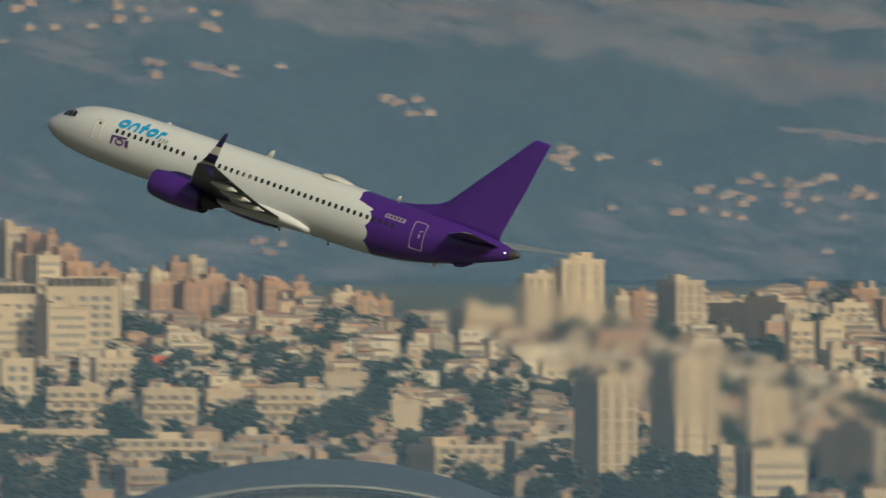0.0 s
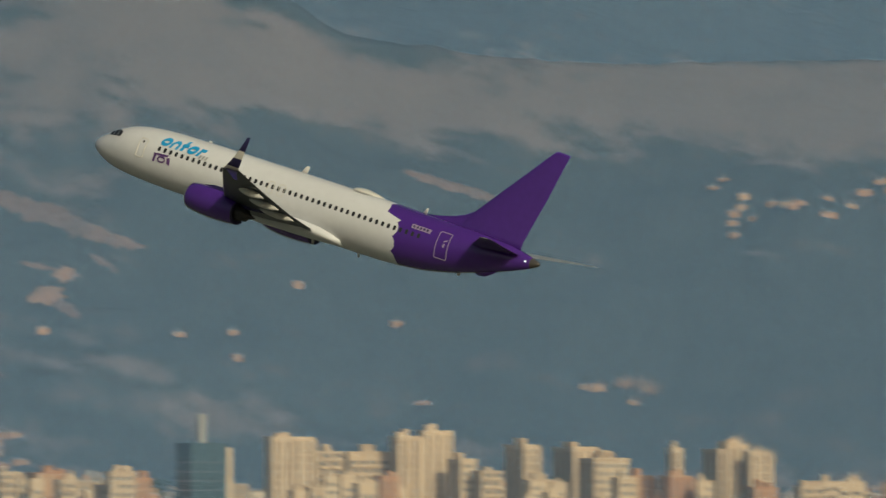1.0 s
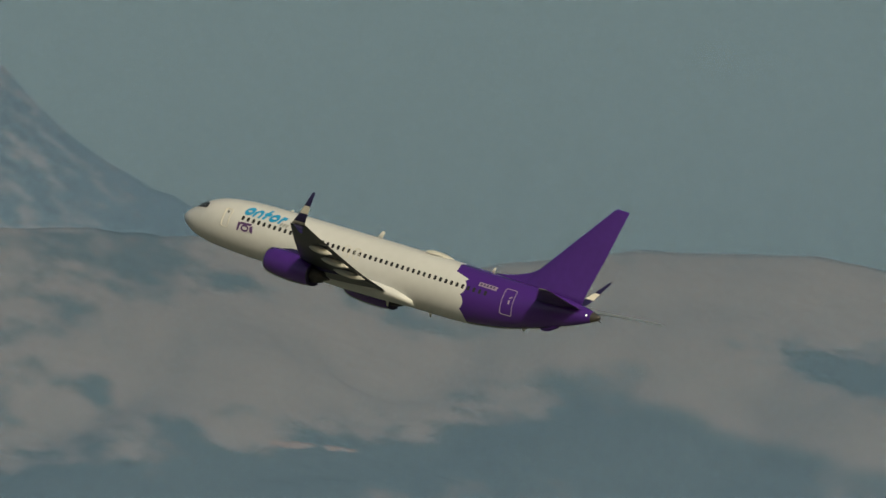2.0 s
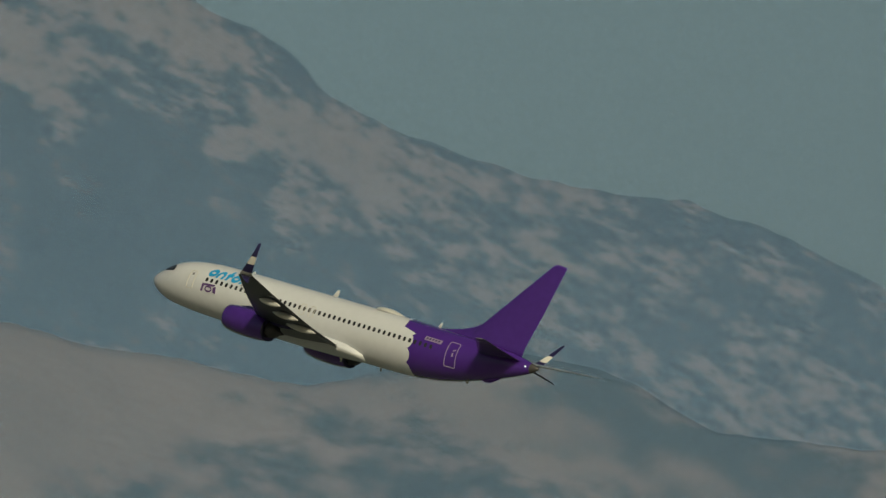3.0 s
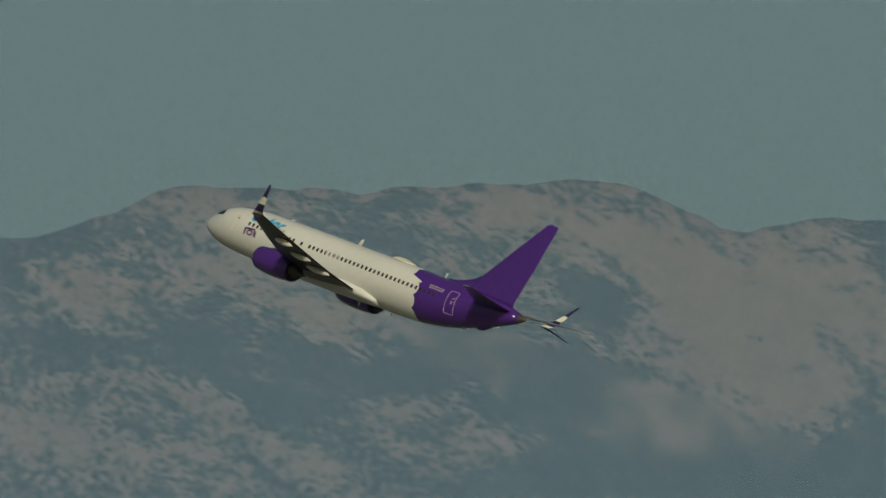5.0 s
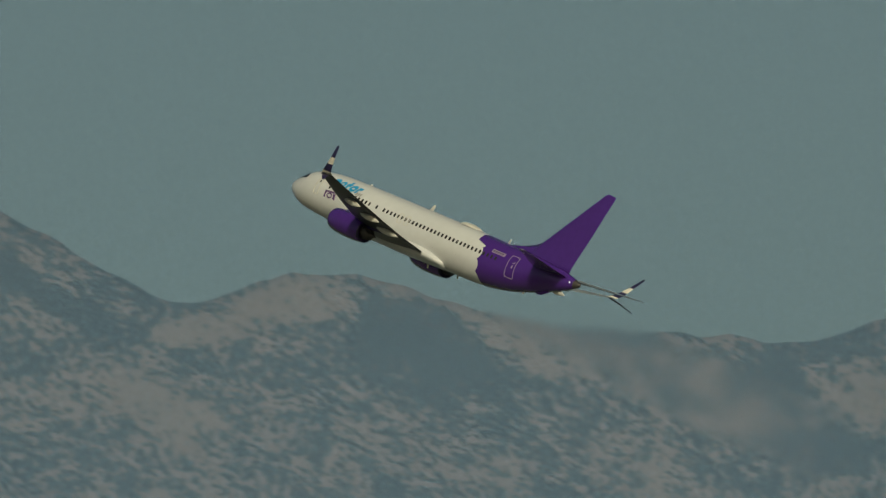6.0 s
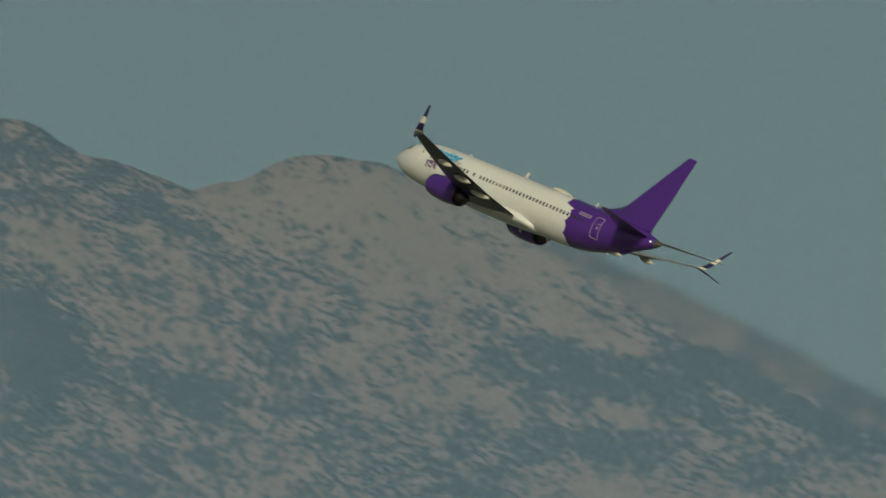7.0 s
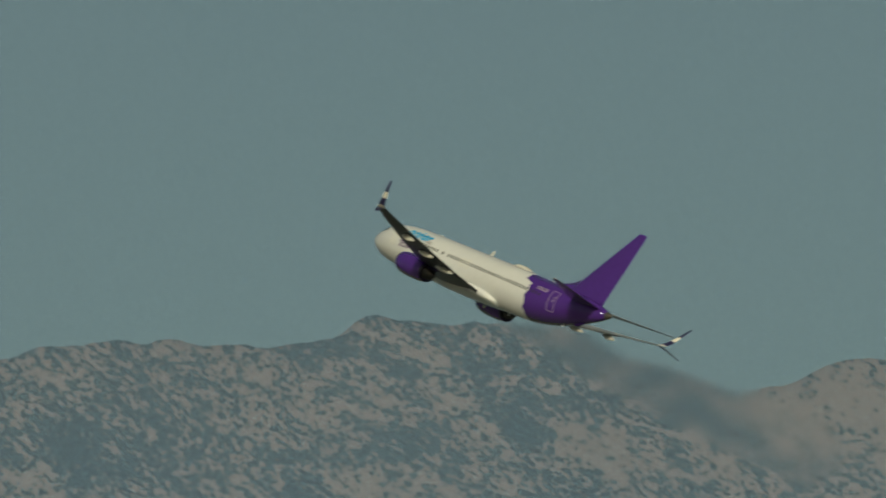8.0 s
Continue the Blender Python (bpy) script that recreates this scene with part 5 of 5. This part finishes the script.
def town_woods(belts, seed):
    """Belts of dark trees between the blocks: thousands of small leaf clumps in uneven crowns."""
    rnd = random.Random(seed)
    verts, faces = [], []
    for az, el, half_az, half_el, n in belts:
        for _ in range(n):
            a, e = rnd.gauss(az, half_az * 0.6), rnd.gauss(el, half_el * 0.6)
            lo, hi = 2700.0, 3840.0
            for _ in range(24):
                r = (lo + hi) / 2
                if math.degrees(math.atan2(shore(r) + 5 - EYE_Z, r)) < e:
                    lo = r
                else:
                    hi = r
            if not free(a, r, 0.0, 5.0):
                continue
            h, wide = rnd.uniform(6, 12), rnd.uniform(3.5, 6.5)
            x0, y0 = around(a, r)
            for _ in range(90):
                t, u, z = rnd.uniform(0, 6.283), rnd.random() ** 0.5, rnd.uniform(0.1, 1.0)
                k = wide * math.sqrt(max(0.06, 1 - (z * 1.6 - 0.7) ** 2)) * u
                c = Vector((x0 + k * math.cos(t), y0 + k * math.sin(t), shore(r) + h * z))
                q, b = rnd.uniform(0.4, 0.85), len(verts)
                for d in ((1, 0, 0), (-1, 0, 0), (0, 1, 0), (0, -1, 0), (0, 0, 1), (0, 0, -1)):
                    verts.append(c + Vector(d) * q * rnd.uniform(0.6, 1.3))
                faces += [tuple(b + i for i in f) for f in ((0, 2, 4), (2, 1, 4), (1, 3, 4), (3, 0, 4), (2, 0, 5), (1, 2, 5), (3, 1, 5), (0, 3, 5))]
    tagged(new("town_woods", mesh_of("town_woods", verts, faces, M_LEAF)), "belts of dark green trees between the blocks of the town", "trees", kind="stuff")


# azimuth, height angle, half width, half height of each belt (degrees)
# belts 1.80/-0.47 and 1.22/-0.48 stand for shade between blocks, 2.30/-0.66 for shaded arches
WOODS = [(1.12, -0.18, 0.19, 0.070), (0.29, -0.27, 0.14, 0.080), (0.45, -0.44, 0.16, 0.057), (-0.41, -0.30, 0.19, 0.089), (-0.48, -0.74, 0.32, 0.096), (-1.18, -0.74, 0.16, 0.080), (-1.43, -0.78, 0.13, 0.051), (2.30, -0.46, 0.19, 0.038), (1.80, -0.47, 0.10, 0.045), (1.22, -0.48, 0.16, 0.045), (2.30, -0.66, 0.35, 0.070), (1.72, -0.22, 0.14, 0.032), (1.69, 0.03, 0.11, 0.038), (0.64, 0.01, 0.16, 0.077), (0.70, -0.53, 0.19, 0.064), (4.14, 0.23, 0.29, 0.077), (3.38, 0.23, 0.19, 0.083), (4.91, 0.36, 0.29, 0.051), (3.63, 0.00, 0.16, 0.045), (6.85, 0.29, 0.26, 0.045), (6.22, 0.32, 0.29, 0.057), (4.91, 0.35, 0.22, 0.070), (3.92, 0.24, 0.51, 0.032), (8.08, 0.41, 0.26, 0.026)]
rnd = random.Random(62)
GROVES = [(rnd.uniform(-2.8, 9.8), rnd.uniform(-0.55, 0.30), 0.07, 0.012, 4) for _ in range(150)]
town_woods([(a, e, ha, he, int(8 + 800 * ha * he)) for a, e, ha, he in WOODS] + GROVES, 61)


# stadium roof: two nested shells of a shallow arch
def stadium():
    ob = new("stadium")
    tagged(ob, "stadium with a wide arched grey roof and a pale rim", "stadium")
    r0, half, rise = 2640.0, 52.0, 9.6
    for name, back, lift, mat, deep in (("roof_shell", 0.0, 0.0, M_SHELL, 34.0), ("roof_rim", -1.0, -6.2, M_STEEL, 1.2)):
        verts, faces = [], []
        n, q = 48, 10
        for i in range(n + 1):
            u = -1 + 2 * i / n
            z = rise * (1 - abs(u) ** 2.2) + lift
            for j in range(q + 1):
                v = j / q
                verts.append((u * half * (1 - 0.1 * v), back + v * deep, z - (7.2 * (1 - v) ** 2 if deep > 5 else 0)))
        for i in range(n):
            for j in range(q):
                a = i * (q + 1) + j
                faces.append((a, a + 1, a + q + 2, a + q + 1))
        me = mesh_of(name, verts, faces, mat, True)
        o = part(name, me, ob)
        sol = o.modifiers.new("thick", "SOLIDIFY")
        sol.thickness = 0.8
    for i in range(-5, 6):
        u = i / 6
        rings = []
        for j in range(9):
            v = j / 8
            c = Vector((u * half * (1 - 0.1 * v), v * 34.0, rise * (1 - abs(u) ** 2.2) - 7.2 * (1 - v) ** 2 + 0.15))
            rings.append([c + Vector((dx, 0, dz)) for dx, dz in ((-0.25, 0), (-0.25, 0.35), (0.25, 0.35), (0.25, 0))])
        part("roof_rib", loft("roof_rib", rings, M_STEEL, smooth=False), ob)
    strut = box_mesh("strut", -0.14, 0.14, -0.14, 0.14, 0, 2.2, M_STEEL)
    for i in range(-14, 15):
        u = i / 15
        part("strut", strut, ob, m=pose(u * half, -0.6, rise * (1 - abs(u) ** 2.2) - 8.5))
    part("stand", loft("stand", [[Vector((u * half * 0.98, y, z)) for y, z in ((2, -14), (2, rise * (1 - abs(u) ** 2.2) - 9.0), (30, rise * (1 - abs(u) ** 2.2) - 2.0), (30, -14))] for u in [-1 + 2 * i / 30 for i in range(31)]], M_FLATROOF), ob)
    az = 0.70
    ob.matrix_basis = pose(*around(az, r0), 3.6, 0, 0, az)


stadium()


def kiosk():
    ob = new("orange_building")
    tagged(ob, "small building with bright orange cladding among the houses", "building")
    part("wall", box_mesh("wall", -3.2, 3.2, -2.5, 2.5, -9, 0, M_WALL), ob, "pale plastered lower wall")
    part("cladding", box_mesh("cladding", -2.3, 2.5, -2.7, 2.5, 0, 3.1, M_ORANGE), ob, "bright orange upper storey")
    part("roof", box_mesh("roof", -2.6, 2.8, -2.9, 2.7, 3.1, 3.35, M_FLATROOF), ob)
    ob.matrix_basis = pose(*around(1.595, 3250), EYE_Z + 3250 * math.tan(radians(-0.135)), 0, 0, 15)


kiosk()


# hamlets and bare patches on the hillside
def on_hill(az, el):
    """The place where a line of sight at that height angle meets the hillside."""
    lo, hi = HILL_NEAR, HILL_FAR
    for _ in range(30):
        r = (lo + hi) / 2
        if math.degrees(math.atan2(hill_height(az, r) - EYE_Z, r)) < el:
            lo = r
        else:
            hi = r
    return (lo + hi) / 2


rnd = random.Random(31)
COTTAGES = [house(rnd.uniform(3.5, 9), rnd.uniform(2.6, 3.4), rnd.choice((1.1, 1.3, 1.6)), "hip", 400 + k, M_OCHRE) for k in range(7)]
for c in COTTAGES:
    c.name = "hillside_house"
    tagged(c, "small pale house alone on the scrubby hillside", "house", group="houses on the hillside")
for az, el, sa_, se_, n in ((-1.9, 0.80, 0.50, 0.20, 34), (-0.75, 1.02, 0.15, 0.06, 7), (3.3, 2.05, 0.9, 0.12, 28), (2.0, 1.85, 0.8, 0.12, 18), (4.4, 2.0, 0.5, 0.18, 16), (0.3, 1.36, 0.3, 0.06, 5), (1.3, 1.55, 0.5, 0.06, 7),
                            (5.4, 1.0, 0.35, 0.12, 6), (7.9, 1.2, 0.9, 0.3, 6), (0.95, 0.55, 0.2, 0.10, 7), (9.4, 0.7, 0.6, 0.15, 6), (9.5, 0.86, 0.36, 0.20, 30), (8.95, 0.62, 0.3, 0.1, 9)):
    for _ in range(n):
        a, e = rnd.gauss(az, sa_ * 0.6), rnd.gauss(el, se_ * 0.6)
        r = on_hill(a, e)
        put(COTTAGES, rnd.randrange(7), pose(*around(a, r), hill_height(a, r), 0, 0, a + rnd.uniform(0, 40)))


def bare_patch(az, el, w, d, seed):
    rnd = random.Random(seed)
    r = on_hill(az, el)
    ring = []
    for i in range(22):
        a, k = 2 * math.pi * i / 22, rnd.uniform(0.65, 1.15)
        ring.append((az + math.degrees(w * k * math.cos(a) / r), r + d * k * math.sin(a)))
    verts = [(*around(az, r), hill_height(az, r) + 1.2)]
    for q in (0.5, 1.0):
        verts += [(*around(az + (a - az) * q, r + (b - r) * q), hill_height(az + (a - az) * q, r + (b - r) * q) + (1.2 if q < 1 else -0.5)) for a, b in ring]
    faces = [(0, 1 + i, 1 + (i + 1) % 22) for i in range(22)] + [(1 + i, 23 + i, 23 + (i + 1) % 22, 1 + (i + 1) % 22) for i in range(22)]
    ob = new("bare_patch", recalc(mesh_of("bare_patch", verts, faces, M_BARE, True)))
    tagged(ob, "bare earth clearing on the slope", "ground", kind="structure")


for k, (az, el, w, d) in enumerate(((9.06, 1.78, 17, 14), (8.52, 1.63, 7, 5), (9.14, 1.18, 5, 4), (8.6, 1.5, 9, 9), (11.3, 1.8, 8, 4), (7.0, 1.86, 9, 3), (1.25, 1.52, 10, 2), (12.4, 1.0, 12, 2), (6.5, 0.9, 5, 2))):
    bare_patch(az, el, w, d, 50 + k)


def bare_streak(az0, el0, az1, el1, thick, seed):
    """A long ragged scar of bare rock that runs down the slope."""
    rnd = random.Random(seed)
    verts, faces, n = [], [], 26
    for i in range(n + 1):
        u = i / n
        half = thick * (0.15 + math.sin(math.pi * u) ** 0.7) * rnd.uniform(0.55, 1.1)
        mid_el = el0 + (el1 - el0) * u + rnd.uniform(-0.2, 0.2) * thick
        for q, lift in ((-1, -0.5), (-0.6, 0.7), (0.0, 0.9), (0.6, 0.7), (1, -0.5)):
            az = az0 + (az1 - az0) * u + rnd.uniform(-0.01, 0.01)
            r = on_hill(az, mid_el + q * half)
            verts.append((*around(az, r), hill_height(az, r) + lift))
    for i in range(n):
        for j in range(4):
            a = i * 5 + j
            faces.append((a, a + 1, a + 6, a + 5))
    ob = new("bare_patch", recalc(mesh_of("bare_patch", verts, faces, M_SCAR, True)))
    tagged(ob, "long pinkish scar of bare rock on the slope", "ground", kind="structure")


for k, (az0, el0, az1, el1, thick) in enumerate(((9.15, 2.16, 8.05, 1.78, 0.065), (8.75, 1.70, 8.4, 1.61, 0.025), (8.36, 1.74, 8.2, 1.64, 0.03), (10.0, 2.27, 9.75, 2.22, 0.02),
                                                 (6.6, 2.22, 6.0, 2.04, 0.03), (9.95, 1.38, 9.5, 1.28, 0.012), (9.1, 1.12, 8.85, 1.06, 0.012), (8.65, 1.54, 8.42, 1.40, 0.05),
                                                 (13.6, 2.16, 13.0, 2.10, 0.022), (11.5, 1.78, 11.2, 1.60, 0.03),
                                                 (-0.9, 1.93, -2.5, 1.80, 0.06), (-1.6, 1.60, -2.7, 1.42, 0.07), (0.3, 1.90, -0.7, 1.82, 0.04), (-1.9, 1.20, -2.6, 1.12, 0.03))):
    bare_streak(az0, el0, az1, el1, thick, 90 + k)


def hill_station():
    ob = new("hilltop_station")
    tagged(ob, "small pale building on top of the rocky hill", "building")
    part("wall", box_mesh("wall", -3, 3, -2, 2, -4, 1.3, M_BARE), ob)
    part("roof", box_mesh("roof", -3.2, 3.2, -2.2, 2.2, 1.3, 1.6, M_ROOF), ob)
    ob.matrix_basis = pose(*around(20.12, HILL_FAR - 8), hill_height(20.12, HILL_FAR - 8) + 0.5, 0, 0, 40)


hill_station()


def motions():
    walk(JET, [(t, pose(x, y, z, rx, ry, rz)) for t, x, y, z, rx, ry, rz in FLIGHT])
    for plume in PLUMES:
        walk(plume, [(t, pose(x, y, z, rx, ry, rz)) for t, x, y, z, rx, ry, rz in FLIGHT])


# seconds, place of the nose, and its turn
FLIGHT = [
    (0.0, -26.63, 691.30, 60.39, -5.48, 16.02, -31.67),
    (0.3, -49.69, 694.75, 64.61, -5.99, 16.02, -30.73),
    (0.5, -64.95, 697.01, 67.52, -6.26, 16.00, -30.11),
    (0.6, -72.55, 698.13, 69.00, -6.38, 15.98, -29.80),
    (0.8, -87.69, 700.31, 71.97, -6.61, 15.90, -29.19),
    (1.0, -102.75, 702.43, 74.94, -6.83, 15.80, -28.59),
    (1.2, -117.74, 704.48, 77.91, -7.03, 15.65, -28.00),
    (1.5, -140.07, 707.39, 82.30, -7.33, 15.39, -27.14),
    (1.8, -162.22, 710.08, 86.61, -7.65, 15.11, -26.32),
    (2.0, -176.88, 711.73, 89.44, -7.86, 14.93, -25.80),
    (2.2, -191.45, 713.27, 92.22, -8.09, 14.76, -25.30),
    (3.3, -269.87, 719.22, 106.98, -9.46, 14.69, -22.98),
    (3.5, -283.78, 719.81, 109.62, -9.73, 14.88, -22.63),
    (3.7, -297.58, 720.25, 112.26, -10.01, 15.13, -22.30),
    (4.0, -318.05, 720.60, 116.26, -10.44, 15.62, -21.85),
    (4.2, -331.54, 720.65, 118.96, -10.74, 16.00, -21.57),
    (4.5, -351.56, 720.42, 123.06, -11.21, 16.64, -21.18),
    (4.7, -364.76, 720.09, 125.83, -11.54, 17.09, -20.93),
    (5.0, -384.32, 719.33, 130.07, -12.07, 17.77, -20.58),
    (5.2, -397.22, 718.67, 132.94, -12.44, 18.19, -20.35),
    (6.3, -466.37, 713.38, 149.47, -14.81, 19.44, -19.15),
    (6.5, -478.68, 712.26, 152.58, -15.28, 19.40, -18.95),
    (6.8, -497.03, 710.61, 157.28, -15.98, 19.20, -18.66),
    (7.0, -509.21, 709.57, 160.42, -16.42, 19.01, -18.48),
    (7.2, -521.36, 708.61, 163.58, -16.83, 18.80, -18.33),
    (7.5, -539.55, 707.39, 168.30, -17.32, 18.55, -18.17),
    (7.7, -551.68, 706.78, 171.45, -17.52, 18.53, -18.11),
    (8.0, -569.91, 706.27, 176.14, -17.58, 18.91, -18.16),
]

motions()
